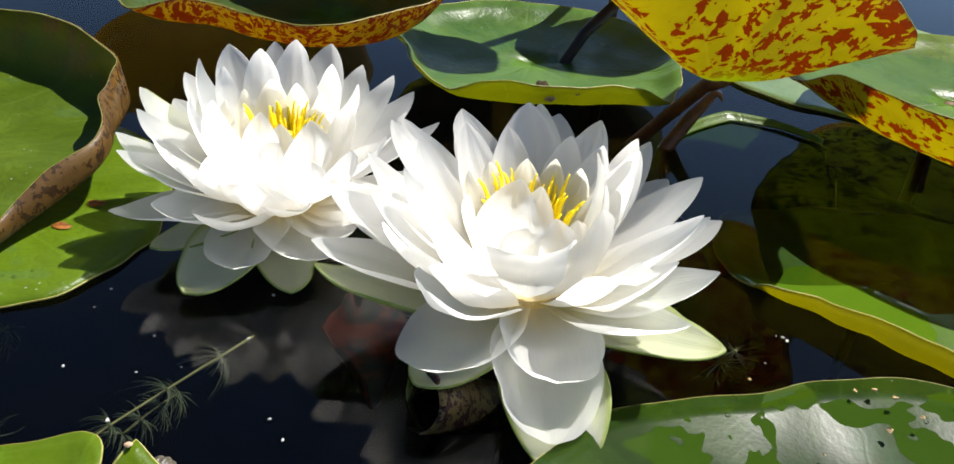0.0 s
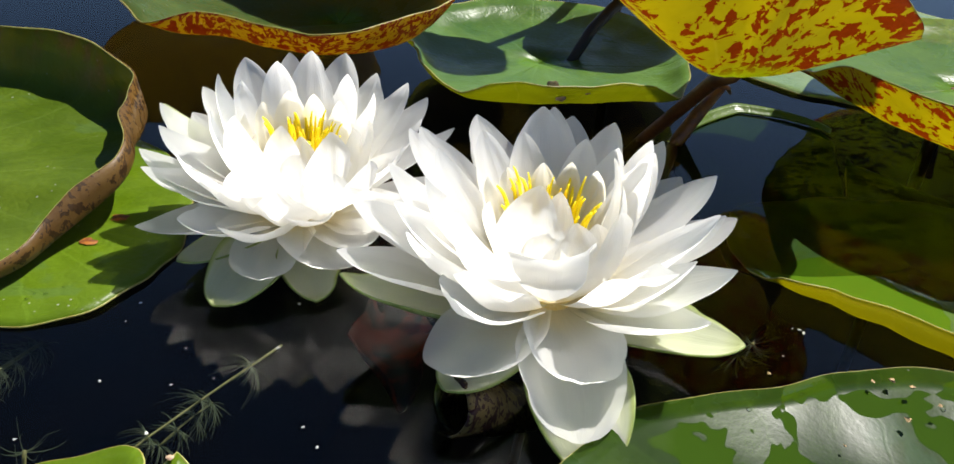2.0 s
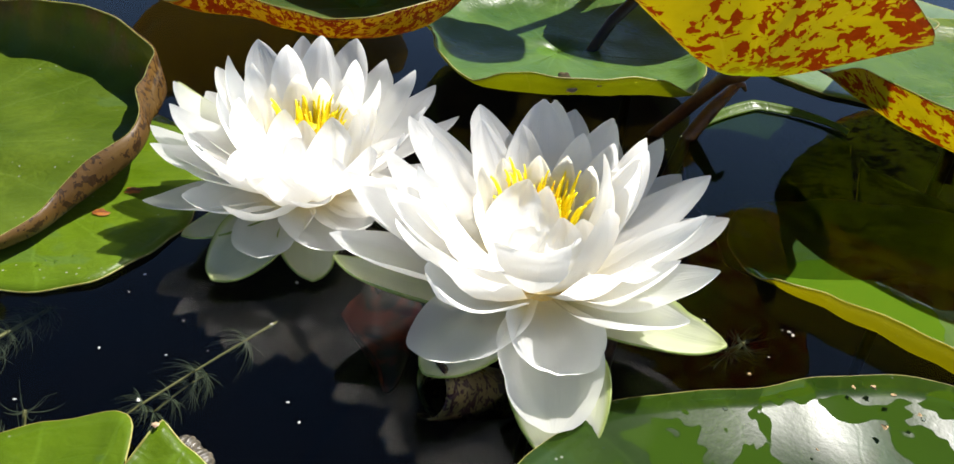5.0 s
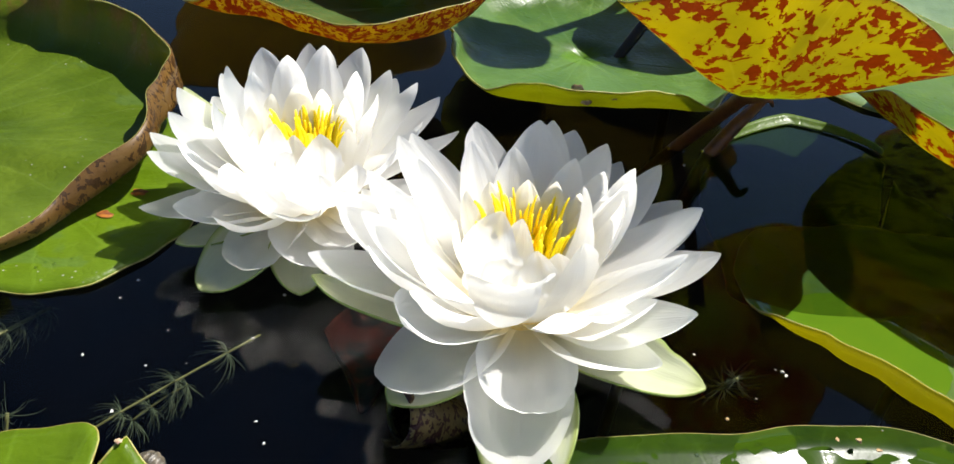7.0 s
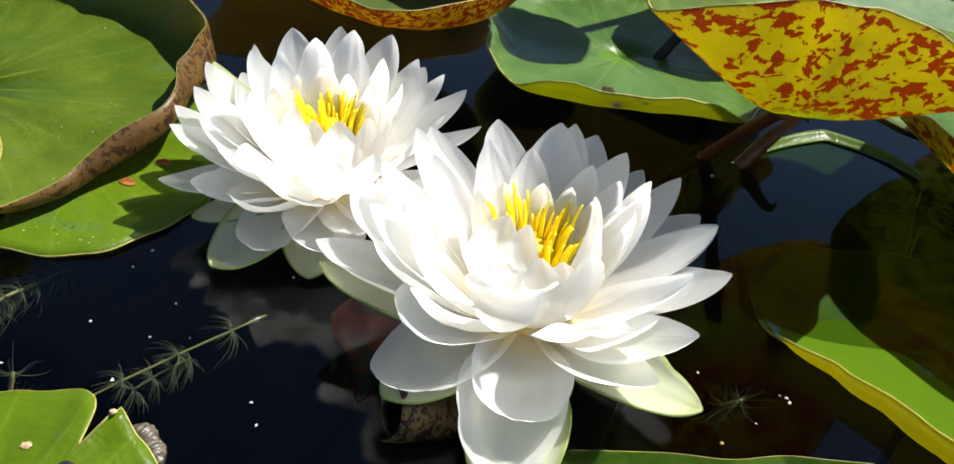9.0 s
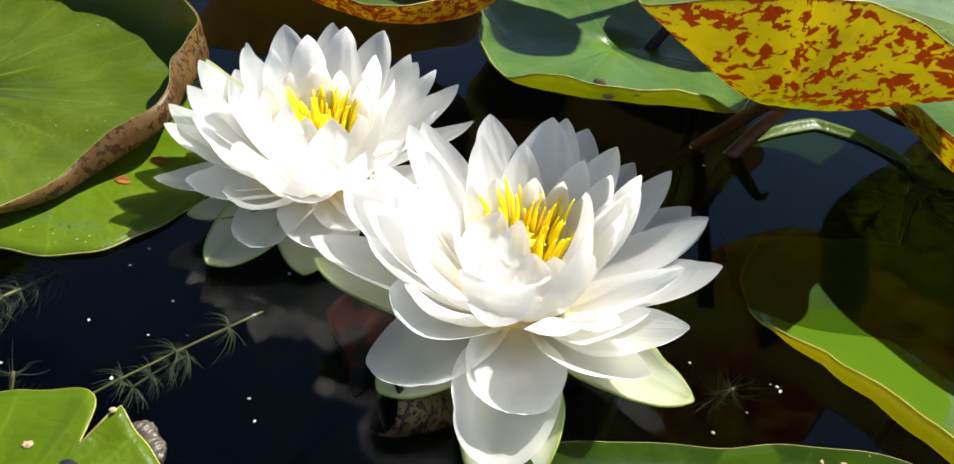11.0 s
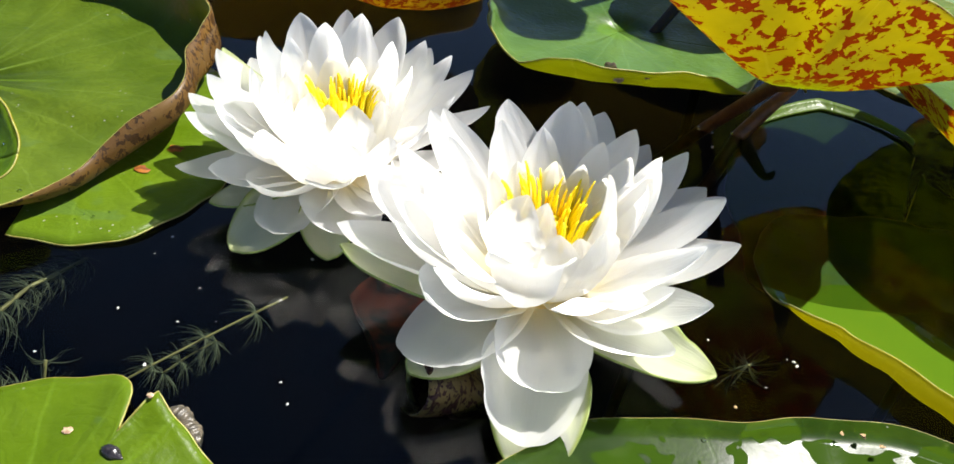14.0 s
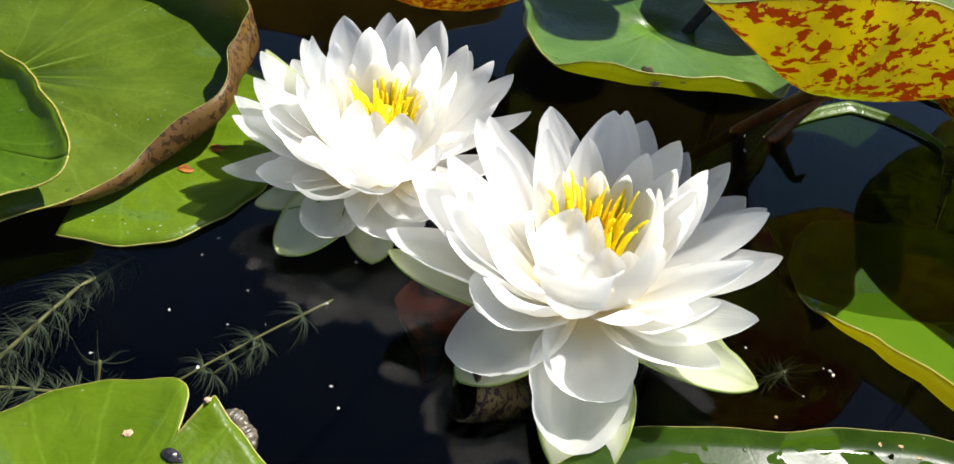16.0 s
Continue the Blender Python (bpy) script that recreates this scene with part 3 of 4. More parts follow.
def pad(place, rows, label, face, back, slit=None, wave=(0.0, 5, 0.0), rim=MARGIN, group="lily pads", mid=0.0, hug=6.0, blur=5, belly=None):
    """A lily pad by its outline in millimetres: rows of bearing, reach and height of the fold, reach and height of the rim."""
    base = thing("lily_pad", place, label, "lily pad", group)
    nr, nt = 20, 241
    rows = sorted((r[0] % 360, *r[1:]) for r in rows)
    az = np.array([r[0] for r in rows])
    ring = np.concatenate([az - 360, az, az + 360])
    lo, hi = (slit[0] + slit[1] / 2, slit[0] + 360 - slit[1] / 2) if slit else (0.0, 360.0)
    ask = np.linspace(lo, hi, nt)
    cols = []
    fine = np.arange(-360, 1080, 1.0)
    for k in range(1, 5):
        v = np.interp(fine % 360, np.arange(0, 361), np.interp(np.arange(0, 361), ring, np.tile([r[k] for r in rows], 3)))
        w = np.hanning(2 * blur + 3)
        v = np.convolve(v, w / w.sum(), "same")
        cols.append(np.interp(ask % 360, fine, v))
    fr, fz, rr, rz = cols
    P = np.zeros((nr, nt, 3))
    UV = np.zeros((nr, nt, 2))
    for i in range(nr):
        s = (i + 0.004) / (nr - 0.996)
        w0, w1, w2 = (1 - s) ** 2, 2 * s * (1 - s) * hug, s * s
        tot = w0 + w1 + w2
        r = (w1 * fr + w2 * rr) / tot
        h = (w0 * mid + w1 * fz + w2 * rz) / tot
        th = np.radians(ask)
        edge = s ** 3
        r = r * (1 + 0.010 * edge * np.sin(9 * th + place[0] * 90) + 0.005 * edge * np.sin(23 * th))
        h = h + 1000 * wave[0] * edge * np.sin(wave[1] * th + wave[2]) + 0.5 * np.sin(17 * th) * edge * (1 - s) * 4
        P[i, :, 0], P[i, :, 1], P[i, :, 2] = r * np.cos(th), r * np.sin(th), h
    P *= 0.001
    way = np.concatenate([np.zeros((1, nt)), np.cumsum(np.linalg.norm(np.diff(P, axis=0), axis=2), axis=0)])
    UV[..., 0], UV[..., 1] = way * np.cos(np.radians(ask)), way * np.sin(np.radians(ask))
    blade = sheet_mesh("blade", P, UV, 0.0007, (0, 1))
    # Underside painted darker near the centre, which dims its reflection in the water.
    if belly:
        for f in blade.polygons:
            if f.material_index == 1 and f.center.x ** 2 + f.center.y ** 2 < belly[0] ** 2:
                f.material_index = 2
    part("blade", blade, [face, back] + ([belly[1]] if belly else []), base)
    PADS.append((np.array(place), ask, P))
    part("margin", tube_mesh("margin", P[-1] - np.array([0, 0, 0.0003]), 0.00035, 5), rim, base)
    return base


pad((-0.205, 0.290, 0.0), [(78, 80, 14, 85, 38), (62, 84, 13, 92, 37), (49, 86, 13, 93, 36), (33, 105, 11, 100, 33), (15, 98, 14, 91, 30), (357, 101, 14, 99, 25), (348, 95, 8, 91, 22),
    (337, 92, 4.5, 90, 15), (324, 94, 4, 94, 11), (306, 88, 7, 98, 8), (280, 80, 7, 98, 7), (220, 80, 7, 98, 8), (150, 80, 8, 98, 10), (100, 80, 10, 90, 30)],
    "green lily pad with raised edges curling brown beside the lily", SCORCHED, BROWNBACK, slit=(200, 12), mid=7, wave=(0.001, 7, 1.0), blur=3, hug=7.0)
pad((-0.152, 0.286, 0.0), [(338, 60, 1.4, 72, 1.4), (325, 64, 1.4, 76, 1.4), (314, 66, 1.4, 79, 1.4), (303, 62, 1.4, 75, 1.4), (292, 58, 1.4, 70, 1.4), (285, 52, 1.4, 69, 1.4), (344, 56, 1.4, 73, 1.4), (10, 50, 1.4, 66, 1.4), (60, 50, 1.4, 66, 1.4), (120, 50, 1.4, 66, 1.4), (200, 50, 1.4, 66, 1.4), (260, 50, 1.4, 62, 1.4)],
    "flat green lily pad with rust spots on the water", BRIGHT, UNDER, slit=(262, 46), mid=1.6, wave=(0.0004, 7, 0.0))
pad((-0.200, 0.235, 0.0), [(63, 34, 26, 38, 34), (31, 40, 23, 45, 31), (14, 48, 21, 55, 28), (2, 56, 19, 63, 25), (355, 60, 18, 67, 21), (348, 57, 17, 63, 19), (338, 52, 17, 58, 19), (300, 45, 17, 50, 18), (200, 45, 17, 55, 18), (100, 34, 24, 38, 32)],
    "small green lily pad lying over a larger pad", GREEN, UNDER, mid=16)
pad((-0.058, 0.115, 0.0), [(141, 50, 2.2, 57, 2.0), (126, 50, 2.2, 58, 2.0), (109, 52, 2.2, 60, 2.0), (95, 50, 4, 60, 5), (91, 48, 5, 58, 6), (88.6, 44, 5, 55, 6), (86, 38, 5, 48, 6), (83, 33, 5, 41, 6), (81.8, 34, 5.5, 41, 7), (81, 44, 6, 52, 9), (80, 46, 6, 55, 10),
    (71, 46, 5, 53, 7), (54, 46, 2.2, 53, 2.0), (20, 46, 2.2, 54, 2.0), (300, 46, 2.2, 56, 2.0), (200, 46, 2.2, 56, 2.0)],
    "bright green lily pad with a torn edge and small holes", BRIGHT, UNDER, mid=3, blur=0)
pad((-0.055, 0.430, 0.0), [(205, 70, 38, 97, 50), (211, 72, 38, 97, 50), (222, 82, 39, 96, 45), (232, 72, 40, 80, 53), (241, 65, 38, 73, 53), (258, 63, 37, 74, 52), (273, 63, 37, 78, 52), (283, 62, 37, 76, 53), (303, 58, 37, 68, 55), (337, 50, 40, 64, 58), (350, 48, 42, 62, 95),
    # Far rim drawn up high out of view, added to shade the hollow.
    (10, 45, 42, 60, 135), (45, 45, 42, 58, 165), (75, 46, 42, 56, 165), (105, 52, 40, 62, 150), (130, 66, 38, 82, 70), (155, 70, 38, 90, 50)],
    "raised green lily pad with a red-mottled yellow underside", RAISED, STREAKED, mid=30)
pad((0.044, 0.442, 0.0), [(200, 55, 16, 66, 28), (216, 62, 18, 71, 32), (246, 80, 23, 88, 28), (254, 75, 21, 83, 34), (262, 71, 20, 81, 36), (272, 67, 20, 80, 35), (284, 66, 20, 78, 34), (297, 67, 20, 75, 34), (307, 72, 21, 78, 32), (316, 77, 21, 84, 25),
    (346, 60, 18, 71, 28), (20, 65, 15, 80, 22), (70, 75, 12, 92, 20), (120, 70, 12, 85, 20), (160, 60, 14, 72, 22)],
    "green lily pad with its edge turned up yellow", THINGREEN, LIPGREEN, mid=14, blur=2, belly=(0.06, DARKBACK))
L7 = pad((0.114, 0.347, 0.0), [(200, 18, 54, 66, 98), (219, 16, 53, 72, 95), (235, 16, 53, 64, 104), (255, 14, 54, 50, 110), (280, 14, 54, 46, 110), (300, 14, 54, 48, 106), (318, 14, 54, 54, 97), (328, 16, 54, 60, 88), (338, 18, 55, 60, 80), (344, 20, 56, 61, 78), (352, 23, 57, 60, 74),
    (0, 27, 59, 60, 71), (8, 30, 59, 66, 70), (18, 36, 60, 80, 72), (35, 44, 59, 98, 66), (50, 50, 58, 111, 62), (62, 48, 58, 108, 61), (74, 36, 58, 84, 63), (90, 26, 58, 58, 67), (110, 20, 58, 42, 74), (150, 22, 58, 50, 86), (180, 22, 58, 66, 92)],
    "raised lily pad showing its yellow underside with red blotches", THIN, MOTTLED, mid=52.5, hug=2.5)
part("petiole", tube_mesh("petiole", [(0, 0, 0.0525), (-0.003, 0.012, 0.044), (-0.010, 0.026, 0.026), (-0.021, 0.045, 0.0), (-0.04, 0.08, -0.05), (-0.06, 0.12, -0.345)], [0.0042, 0.0032, 0.0030, 0.0030, 0.0030, 0.0032], 10), STALK, L7, "reddish brown leaf stalk")
L8 = pad((0.245, 0.425, 0.0), [(190, 72, 30, 84, 34), (203, 80, 31, 91, 40), (214, 80, 28, 97, 51), (222, 83, 28, 104, 55), (232, 87, 28, 114, 57), (240, 91, 28, 119, 57), (248, 96, 28, 127, 58), (265, 100, 28, 134, 58), (290, 96, 28, 126, 54), (330, 90, 26, 115, 34), (30, 100, 24, 130, 30), (90, 80, 22, 100, 28), (130, 58, 26, 70, 32), (150, 56, 27, 68, 33), (170, 62, 28, 74, 33)],
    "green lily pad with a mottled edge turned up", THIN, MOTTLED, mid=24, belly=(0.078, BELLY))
part("petiole", tube_mesh("petiole", [(0, 0, 0.0235), (0.002, 0.01, 0.0), (0.01, 0.03, -0.345)], [0.0035, 0.0033, 0.003], 10), STALK, L8, "reddish brown leaf stalk")
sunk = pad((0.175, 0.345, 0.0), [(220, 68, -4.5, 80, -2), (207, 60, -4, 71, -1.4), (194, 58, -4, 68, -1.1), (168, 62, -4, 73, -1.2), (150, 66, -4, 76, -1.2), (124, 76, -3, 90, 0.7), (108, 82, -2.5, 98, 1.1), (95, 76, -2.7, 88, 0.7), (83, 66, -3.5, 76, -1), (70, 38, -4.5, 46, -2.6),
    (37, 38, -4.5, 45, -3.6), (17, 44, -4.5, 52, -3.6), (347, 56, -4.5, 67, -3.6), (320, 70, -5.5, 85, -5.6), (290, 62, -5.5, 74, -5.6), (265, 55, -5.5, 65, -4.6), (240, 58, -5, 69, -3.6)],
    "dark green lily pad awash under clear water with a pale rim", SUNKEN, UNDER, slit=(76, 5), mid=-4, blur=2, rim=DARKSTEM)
P = np.zeros((5, 41, 3))
for j in range(41):
    q = j / 40
    az, wide = radians(132 - 52 * q), 0.006 * math.sin(math.pi * min(1.0, q * 0.88 + 0.12)) + 0.0003
    r = 0.001 * np.interp(-math.degrees(az), (-132, -124, -108, -95, -83, -80), (86, 90, 98, 89, 77, 72))
    for i in range(5):
        v = i / 4
        P[i, j] = ((r - wide * (1 - v)) * math.cos(az), (r - wide * (1 - v)) * math.sin(az), 0.0004 + 0.0026 * v * v)
part("rim", sheet_mesh("rim", P, P[..., :2], 0.0006), PALEPAD, sunk, "pale green rim standing out of the water")
pad((0.245, 0.560, 0.0), [(a, 95, 0.8, 110 + 4 * math.sin(a), 1.4) for a in range(0, 360, 30)], "thin pale wet lily pad level with the water", WETPALE, UNDER, slit=(30, 12), mid=-0.5, wave=(0.0004, 5, 0.0))
pad((0.185, 0.300, 0.0), [(198, 60, 0.2, 65, 2), (205, 59, 1.2, 65, 8), (218, 53, 1.2, 54, 9), (238, 51, 1.2, 51, 10), (258, 57, 1.2, 56, 10.5), (274, 68, 1.2, 66, 10.5), (291, 97, 2, 95, 9), (320, 110, 2, 120, 4), (0, 80, 0, 95, 1),
    (40, 60, -2, 70, -2.5), (90, 48, -2.5, 55, -3), (125, 52, -2.5, 60, -3), (150, 60, -2, 70, -1.5), (169, 60, -1.2, 70, -0.8), (188, 58, -0.4, 66, -0.3)],
    "large green lily pad with one edge rolled up yellow", THINWET, UNDER, mid=-0.6, blur=2, hug=8.0)
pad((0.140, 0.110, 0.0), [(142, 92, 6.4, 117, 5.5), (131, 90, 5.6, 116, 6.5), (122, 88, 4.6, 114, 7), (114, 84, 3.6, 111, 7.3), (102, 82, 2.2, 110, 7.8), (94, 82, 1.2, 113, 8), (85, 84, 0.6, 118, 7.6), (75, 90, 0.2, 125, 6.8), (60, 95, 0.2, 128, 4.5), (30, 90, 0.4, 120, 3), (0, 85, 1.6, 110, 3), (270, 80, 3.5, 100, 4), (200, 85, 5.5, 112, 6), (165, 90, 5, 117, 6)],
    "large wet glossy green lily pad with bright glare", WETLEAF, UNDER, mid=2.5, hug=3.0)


# Unseen pad added so that the water here mirrors a dark underside.
pad((-0.150, 0.560, 0.0), [(a, 74 + 12 * math.sin(a), 30, 92 + 14 * math.sin(a), 54) for a in range(0, 360, 40)], "raised lily pad added behind the others to darken the water", THIN, DARKBACK, slit=(90, 12), mid=26, wave=(0.006, 5, 1.0))


# Pad added to cast the right-hand shadow on the centre pad.
shade = pad((0.100, 0.494, 0.0), [(a, 36 if 60 < a < 300 else 28, 49, 46 if 60 < a < 300 else 37, 54) for a in range(0, 360, 30)], "raised lily pad added to shade the pad below it", RAISED, DARKBACK, mid=47)
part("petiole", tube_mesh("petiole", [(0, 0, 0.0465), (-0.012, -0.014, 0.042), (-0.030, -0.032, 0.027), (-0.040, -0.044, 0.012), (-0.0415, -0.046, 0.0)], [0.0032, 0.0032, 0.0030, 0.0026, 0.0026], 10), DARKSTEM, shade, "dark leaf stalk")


# Second caster, high out of view, added for the smaller left shadow.
tall = pad((0.092, 0.538, 0.0), [(a, 24, 210, 24 + 10 * abs(math.sin(radians(a))), 216) for a in range(0, 360, 30)], "small unseen lily pad added to shade the pad below it", RAISED, DARKBACK, mid=208)
part("petiole", tube_mesh("petiole", [(0, 0, 0.2075), (0.003, 0.02, 0.12), (0.006, 0.05, 0.0), (0.01, 0.06, -0.345)], [0.0036, 0.0036, 0.0036, 0.0036], 10), DARKSTEM, tall, "dark leaf stalk")


# ---- things in and on the water ----
old_stalk = thing("withered_stalk", (0.109, 0.393, 0), "withered orange-brown leaf stalk standing in the water", "stalk")
part("stalk", tube_mesh("stalk", [(-0.03, -0.02, -0.345), (-0.012, -0.008, -0.04), (0, 0, 0), (0.008, 0.005, 0.012), (0.017, 0.009, 0.024)], [0.003, 0.0032, 0.0034, 0.0032, 0.0022], 10), STALK, old_stalk)
part("withered_tip", tube_mesh("withered_tip", [(0.0155, 0.0082, 0.0225), (0.018, 0.0095, 0.0250), (0.0205, 0.0105, 0.0245), (0.0225, 0.011, 0.0215)], [0.0020, 0.0027, 0.0024, 0.0010], 7, 0.6), STALK, old_stalk, "dark crumpled withered tip")
RED = plain_material("submerged_red_leaf", (0.018, 0.009, 0.007), (0.50, 0.055, 0.018), 70.0, 0.5, see=0.3)
ROLLED = leaf_material("purple_mottled_rolled_leaf", (0.085, 0.062, 0.022), (0.13, 0.095, 0.035), (0.2, 0.14, 0.04), rough=0.35, spots=(0.030, 0.010, 0.010), amount=0.0, see=0.12, scale=1.6)
WEED = plain_material("green_pond_weed", (0.12, 0.15, 0.065), (0.20, 0.22, 0.12), 300.0, 0.6, see=0.25)
WEEDSTEM = plain_material("pale_weed_stem", (0.30, 0.27, 0.09), (0.22, 0.20, 0.06), 300.0, 0.5)
FLUFF = plain_material("white_fluff", (0.55, 0.54, 0.50), (0.40, 0.38, 0.34), 900.0, 0.8)
BLACK = plain_material("black_shell", (0.010, 0.009, 0.010), (0.030, 0.024, 0.026), 400.0, 0.22)
RUST = plain_material("rust_spot", (0.090, 0.018, 0.004), (0.28, 0.10, 0.008), 260.0, 0.5)
PALE = plain_material("pale_scar", (0.42, 0.30, 0.18), (0.20, 0.12, 0.07), 500.0, 0.6)

red_leaf = thing("submerged_leaf", (-0.008, 0.238, 0), "young reddish lily leaf under the water", "leaf")
P = np.zeros((8, 13, 3))
for i in range(8):
    for j in range(13):
        u, v = j / 12 * 2 - 1, i / 7
        half = 0.012 * math.sin(math.pi * (0.10 + 0.82 * v)) * (1 + 0.25 * math.sin(9 * v + 2 * u))
        P[i, j] = (0.010 - 0.012 * v + u * half, -0.026 + 0.046 * v + 0.004 * u * u, -0.012 + 0.006 * u * u + 0.003 * math.sin(3 * v))
part("blade", sheet_mesh("blade", P, P[..., :2], 0.0007), RED, red_leaf)

rolled = thing("rolled_leaf", (0.0168, 0.1985, 0.0052), "furled purple-mottled young leaf half in the water", "leaf")
nl, na = 16, 41
P = np.zeros((nl, na, 3))
UV = np.zeros((nl, na, 2))
axis, side_v = np.array([0.70, 0.55, -0.45]), np.array([-0.55, 0.70, 0.0])
axis /= np.linalg.norm(axis)
side_v -= axis * (side_v @ axis)
side_v /= np.linalg.norm(side_v)
up_v = np.cross(axis, side_v)
for i in range(nl):
    s = i / (nl - 1)
    r = 0.0082 * (1 + 0.10 * s - 0.35 * s * s)
    for j in range(na):
        a = radians(-130 + 395 * j / (na - 1))
        rad = r * (0.96 + 0.09 * j / (na - 1))
        front = (-0.001 + 0.004 * max(0.0, math.sin(a * 0.5 + 2.3)) ** 2) * (1 - s)
        P[i, j] = axis * (0.036 * s + front) + rad * (math.cos(a) * side_v + 0.9 * math.sin(a) * up_v)
        UV[i, j] = (0.045 * s + 0.02, rad * a)
part("blade", sheet_mesh("blade", P, UV, 0.0007, (0, 0)), ROLLED, rolled)


def whorl_mesh(p, t, count, length, droop, rng):
    """A whorl of thin curved needles round a stem."""
    t = np.array(t, float) / np.linalg.norm(t)
    a0 = np.cross(t, [0, 0, 1])
    a0 /= np.linalg.norm(a0)
    b0 = np.cross(a0, t)
    verts, faces = [], []
    for k in range(count):
        a = 2 * math.pi * k / count + rng.uniform(-0.3, 0.3)
        out = math.cos(a) * a0 + 0.7 * math.sin(a) * b0 + rng.uniform(-0.5, 0.5) * t
        ln = length * rng.uniform(0.45, 1.25)
        bow = rng.uniform(0.1, 1.1)
        start = len(verts)
        for q in range(6):
            s = q / 5
            c = np.array(p) + out * ln * s * (1 - 0.25 * s) + t * ln * bow * s * s * droop
            c[2] = min(c[2] - 0.1 * ln * s, -0.0012)
            w = 0.00013 * (1 - 0.6 * s)
            for e in range(3):
                b = 2 * math.pi * e / 3
                verts.append(c + w * (math.cos(b) * t + math.sin(b) * np.cross(out, t)))
        for q in range(5):
            for e in range(3):
                i0 = start + q * 3
                faces.append((i0 + e, i0 + (e + 1) % 3, i0 + 3 + (e + 1) % 3, i0 + 3 + e))
    return mesh_of("whorl", verts, faces)


def weed(line, whorls, needles, length, label, droop, seed, stem_r=0.0006, span=(0.0, 1.0)):
    rng = random.Random(seed)
    base = thing("pond_weed", (0, 0, 0), label, "water plant", "pond weed")
    line = np.array(line)
    cum = np.concatenate([[0], np.cumsum(np.linalg.norm(np.diff(line, axis=0), axis=1))])
    at = lambda s: np.array([np.interp(s * cum[-1], cum, line[:, k]) for k in range(3)])
    part("stem", tube_mesh("stem", [at(s) for s in np.linspace(0, 1, 10)], stem_r, 6), WEEDSTEM, base)
    for k in range(whorls):
        s = span[0] + (span[1] - span[0]) * k / max(1, whorls - 1)
        p, q = at(min(s, 0.98)), at(min(s, 0.98) + 0.02)
        part("whorl", whorl_mesh(p, q - p, needles, length * rng.uniform(0.8, 1.15), droop, rng), WEED, base)
    return base


weed([(-0.085, 0.162, -0.016), (-0.069, 0.187, -0.010), (-0.052, 0.212, -0.008), (-0.037, 0.229, -0.004)], 4, 26, 0.0105, "sparse feathery water weed with a pale straight stem", -0.8, 4, 0.00036, (0.22, 0.86))
weed([(-0.064, 0.194, -0.015), (-0.059, 0.202, -0.013), (-0.053, 0.209, -0.011)], 4, 40, 0.0105, "bushy feathery water weed deeper under the surface", -0.4, 5, 0.0003)
weed([(-0.134, 0.165, -0.02), (-0.125, 0.188, -0.012), (-0.121, 0.209, -0.010), (-0.115, 0.232, -0.014)], 13, 46, 0.0135, "dense bushy green water weed below the surface", -0.8, 6, 0.0007)
weed([(-0.140, 0.150, -0.016), (-0.118, 0.166, -0.012), (-0.098, 0.172, -0.014)], 9, 44, 0.014, "bushy water weed beside the torn lily pad", -0.5, 7)
weed([(-0.094, 0.170, -0.03), (-0.095, 0.182, -0.008)], 2, 11, 0.014, "small open tuft of green water weed", 0.7, 8, 0.0006, (0.7, 1.0))
weed([(0.112, 0.268, -0.03), (0.118, 0.260, -0.012)], 2, 22, 0.016, "drooping tuft of brownish water weed by the lily", 0.5, 9, 0.0006, (0.6, 1.0))


# floating flecks
def fleck_mesh(seed):
    rng = random.Random(seed)
    bm = bmesh.new()
    bmesh.ops.create_icosphere(bm, subdivisions=1, radius=0.0006)
    for v in bm.verts:
        v.co = Vector((v.co.x * rng.uniform(0.1, 2.6), v.co.y * rng.uniform(0.1, 2.6), v.co.z * rng.uniform(0.3, 0.9)))
    me = bpy.data.meshes.new("fleck")
    bm.to_mesh(me)
    bm.free()
    me.materials.append(FLUFF)
    return me


FLECKS = [fleck_mesh(k) for k in range(4)]
rng = random.Random(21)
for x, y in ((-0.085, 0.229), (-0.063, 0.219), (-0.062, 0.203), (-0.051, 0.207), (-0.082, 0.202), (-0.022, 0.191), (-0.017, 0.184), (-0.036, 0.221), (-0.084, 0.239), (-0.094, 0.178), (-0.062, 0.184), (-0.035, 0.245), (0.127, 0.254), (0.130, 0.252), (0.120, 0.239), (0.101, 0.254), (0.129, 0.2535), (-0.0365, 0.2225)):
    ob = tagged(new("floating_fleck", FLECKS[rng.randrange(4)]), "tiny white fleck of fluff floating on the pond water", "debris", "floating flecks")
    ob.matrix_basis = pose(x, y, 0.0002, 0, 0, rng.uniform(0, 360)) @ Matrix.Scale(rng.uniform(0.25, 0.7), 4)


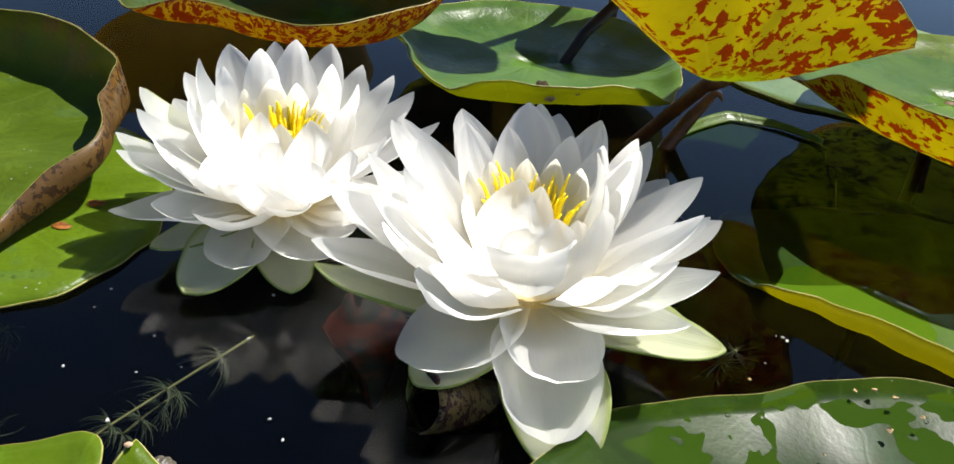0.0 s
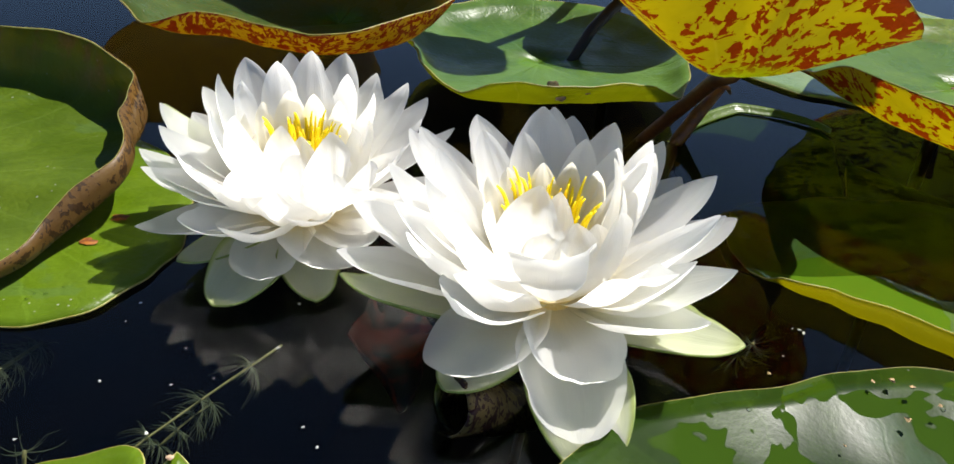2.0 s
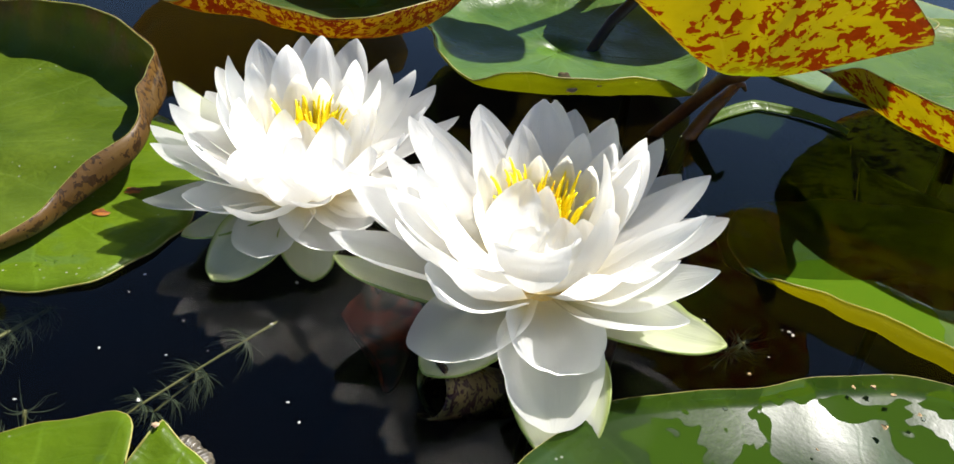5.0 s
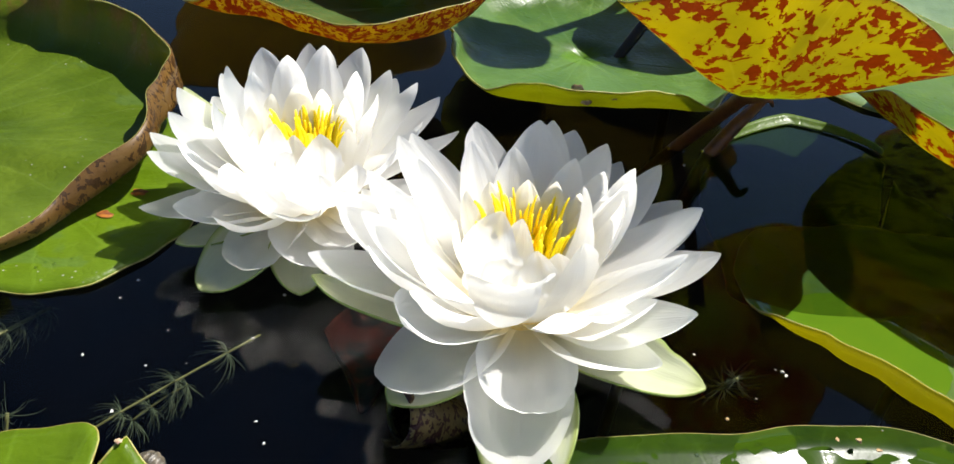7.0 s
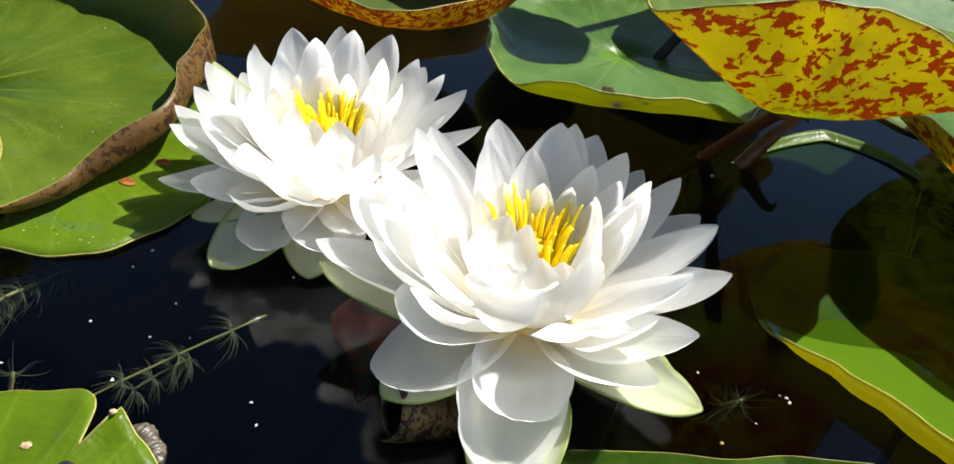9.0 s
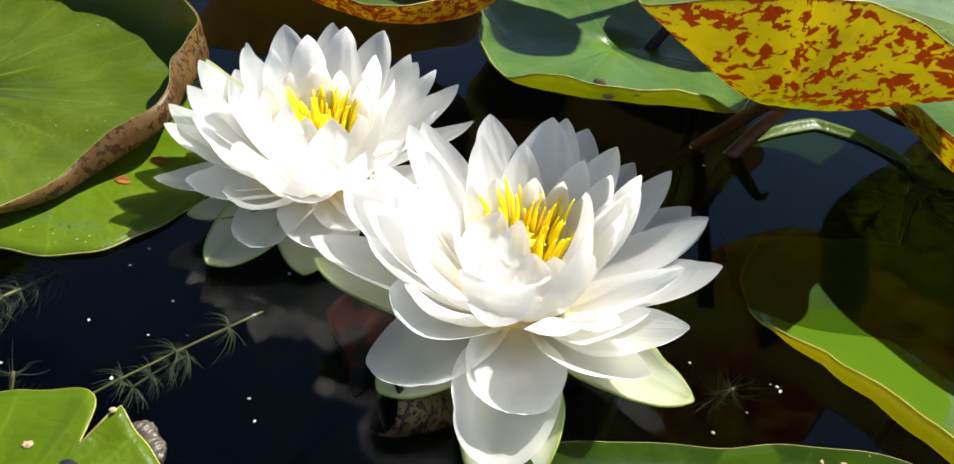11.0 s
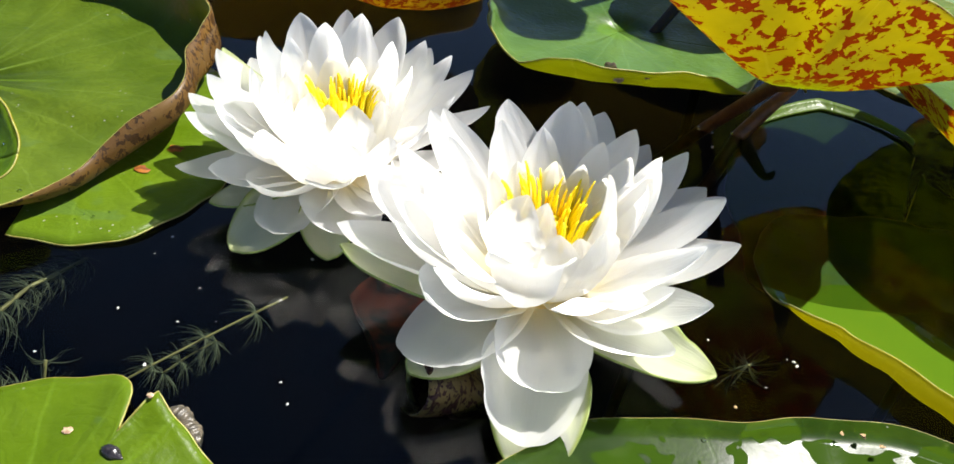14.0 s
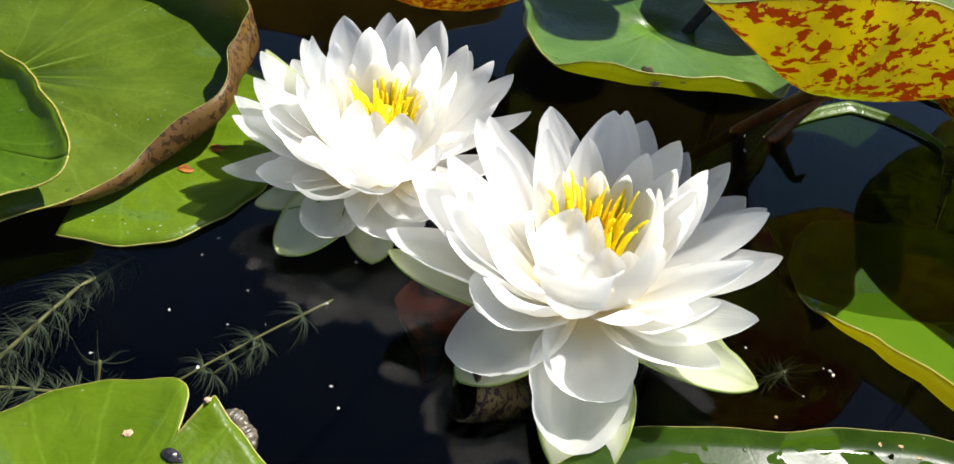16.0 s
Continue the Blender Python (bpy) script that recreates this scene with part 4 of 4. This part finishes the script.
# a seed pod
def shell_mesh(name, length, wide, turns=3.2):
    verts, faces = [], []
    n, sides = 40, 14
    for i in range(n):
        s = i / (n - 1)
        prof = wide * math.sin(math.pi * (0.03 + 0.94 * s) ** 0.8) * (1 + 0.06 * math.sin(s * turns * 2 * math.pi))
        for k in range(sides):
            b = 2 * math.pi * k / sides
            verts.append((length * (s - 0.5), prof * math.cos(b), prof * math.sin(b) * 0.85))
    for i in range(n - 1):
        for k in range(sides):
            faces.append((i * sides + k, i * sides + (k + 1) % sides, (i + 1) * sides + (k + 1) % sides, (i + 1) * sides + k))
    faces.append(tuple(range(sides - 1, -1, -1)))
    faces.append(tuple((n - 1) * sides + k for k in range(sides)))
    return mesh_of(name, verts, faces)


seed = shell_mesh("seed_pod", 0.0068, 0.0021, 2.0)
seed.materials.append(BLACK)
tagged(new("seed_pod", seed), "small shiny black seed pod on the torn lily pad", "seed").matrix_basis = pose(-0.0505, 0.1505, 0.0052, 0, 8, -10)


# two empty shells beside the torn pad
SHELL = plain_material("ribbed_shell", (0.045, 0.038, 0.025), (0.11, 0.09, 0.06), 500.0, 0.35)
for k, (x, y, z, turn, size) in enumerate(((-0.0425, 0.1705, -0.0008, -12, 0.0100), (-0.0372, 0.1662, -0.0006, -35, 0.0098))):
    me = shell_mesh("ribbed_shell", size, size * 0.34, 5.0)
    me.materials.append(SHELL)
    tagged(new("empty_shell", me), "ribbed brown empty shell floating beside the torn pad", "shell", "empty shells").matrix_basis = pose(x, y, z, 0, 6, turn)


# marks on the pads
def spot(place, size, material, label, seed, ring=False):
    """A small raised scar on a leaf."""
    rng = random.Random(seed)
    n = 16
    out = [size * (1 + rng.uniform(-0.25, 0.25)) for _ in range(n)]
    verts = [(0, 0, -0.0002 if ring else 0.0003)]
    for f, z in ((0.7, 0.0003), (1.0, 0.0001)):
        verts += [(out[k] * f * math.cos(2 * math.pi * k / n), out[k] * f * 0.8 * math.sin(2 * math.pi * k / n), z) for k in range(n)]
    faces = [(0, 1 + k, 1 + (k + 1) % n) for k in range(n)] + [(1 + k, 1 + n + k, 1 + n + (k + 1) % n, 1 + (k + 1) % n) for k in range(n)]
    me = mesh_of("leaf_scar", verts, faces)
    me.materials.append(material)
    ob = tagged(new("leaf_scar", me), label, "leaf scar", "leaf scars")
    ob.location = place
    return ob


spot((-0.1085, 0.2850, 0.0018), 0.0030, RUST, "dark rust-coloured scar on the flat lily pad", 1)
spot((-0.1130, 0.2682, 0.0018), 0.0028, RUST, "orange-brown scar on the flat lily pad", 2)
spot((-0.0665, 0.1545, 0.0032), 0.0015, PALE, "pale ringed hole scar in the lily pad", 3, True)
spot((-0.0475, 0.1590, 0.0052), 0.0011, PALE, "small tan scar on the torn lily pad", 4)
spot((-0.0545, 0.1495, 0.0034), 0.0010, RUST, "small brown scar on the torn lily pad", 5, True)
spot((-0.0510, 0.1465, 0.0034), 0.0011, RUST, "dark brown hole scar beside the seed pod", 6, True)
spot((-0.0490, 0.1675, 0.0098), 0.0012, PALE, "pinkish scar at the tip of the torn pad", 7)


for k, (place, size, tilt) in enumerate((((0.0465, 0.3640, 0.0342), 0.0024, 70), ((0.0618, 0.3698, 0.0305), 0.0018, 70), ((0.0505, 0.3685, 0.0275), 0.0022, 75))):
    spot(place, size, PALE, "tan torn nick in the pad's turned-up edge", 20 + k).rotation_euler = (radians(tilt), 0, 0)


# crumbs lying on the near pad
CRUMB = plain_material("tan_crumb", (0.36, 0.24, 0.10), (0.20, 0.12, 0.05), 700.0, 0.7)
for k, (x, y, z, size) in enumerate(((0.1450, 0.2200, 0.0096, 1.3), (0.1500, 0.2180, 0.0094, 1.1), (0.1390, 0.2190, 0.0094, 0.8), (0.1450, 0.2060, 0.0075, 1.2), (0.1240, 0.1950, 0.0060, 0.7), (0.1080, 0.2180, 0.0098, 0.7), (0.1560, 0.2120, 0.0084, 0.8))):
    me = fleck_mesh(40 + k)
    me.materials.clear()
    me.materials.append(CRUMB)
    ob = tagged(new("crumb", me), "small tan plant crumb lying on the wet lily pad", "debris", "crumbs on the pad")
    ob.matrix_basis = pose(x, y, z, 0, 0, 50 * k) @ Matrix.Scale(size, 4)


# water drops lying on the pads and one petal
def drop_material(name, ior, rough):
    n = Nodes(name)
    clear = n.add("BsdfTransparent", Color=(0.96, 0.98, 0.98))
    gloss = n.add("BsdfGlossy", Color=(1, 1, 1), Roughness=rough)
    return n.done(n.add("MixShader", i0=n.add("Fresnel", IOR=ior), i1=clear, i2=gloss))


DROP = drop_material("clear_water_drop", 1.45, 0.03)
bm = bmesh.new()
bmesh.ops.create_uvsphere(bm, u_segments=12, v_segments=8, radius=0.001)
for v in bm.verts:
    v.co.z = max(-0.0002, v.co.z * 0.7)
for f in bm.faces:
    f.smooth = True
drop_mesh = bpy.data.meshes.new("water_drop")
bm.to_mesh(drop_mesh)
bm.free()
drop_mesh.materials.append(DROP)


def on_pad(k, az, s):
    place, ask, P = PADS[k]
    j = int(np.argmin(np.abs((ask - az + 180) % 360 - 180)))
    return place + P[min(P.shape[0] - 1, int(s * (P.shape[0] - 1))), j]


rng = random.Random(33)
for k, az0, az1, s0, s1, count in ((0, -50, 40, 0.35, 0.97, 16), (1, 300, 345, 0.5, 0.95, 6), (2, -10, 40, 0.4, 0.95, 5), (5, 230, 320, 0.5, 0.98, 9), (10, 140, 200, 0.5, 0.95, 4), (11, 75, 140, 0.6, 0.97, 6)):
    for _ in range(count):
        p = on_pad(k, rng.uniform(az0, az1) % 360, rng.uniform(s0, s1))
        ob = tagged(new("water_drop", drop_mesh), "tiny clear water drop lying on a lily pad", "water drop", "water drops")
        ob.matrix_basis = Matrix.Translation(Vector(p)) @ Matrix.Scale(rng.uniform(0.35, 0.9), 4)


# clear beads added for the small glints round the stalks at the waterline
for x, y, z, size in ((0.0905, 0.3895, 0.0006, 1.3), (0.0960, 0.3880, 0.0006, 0.9), (0.1085, 0.3895, 0.0006, 1.1), (0.1050, 0.3915, 0.0006, 0.8), (0.0970, 0.3760, 0.0005, 0.7)):
    ob = tagged(new("water_drop", drop_mesh), "clear bead added for a glint beside a stalk at the waterline", "water drop", "water drops")
    ob.matrix_basis = Matrix.Translation((x, y, z)) @ Matrix.Scale(size, 4)
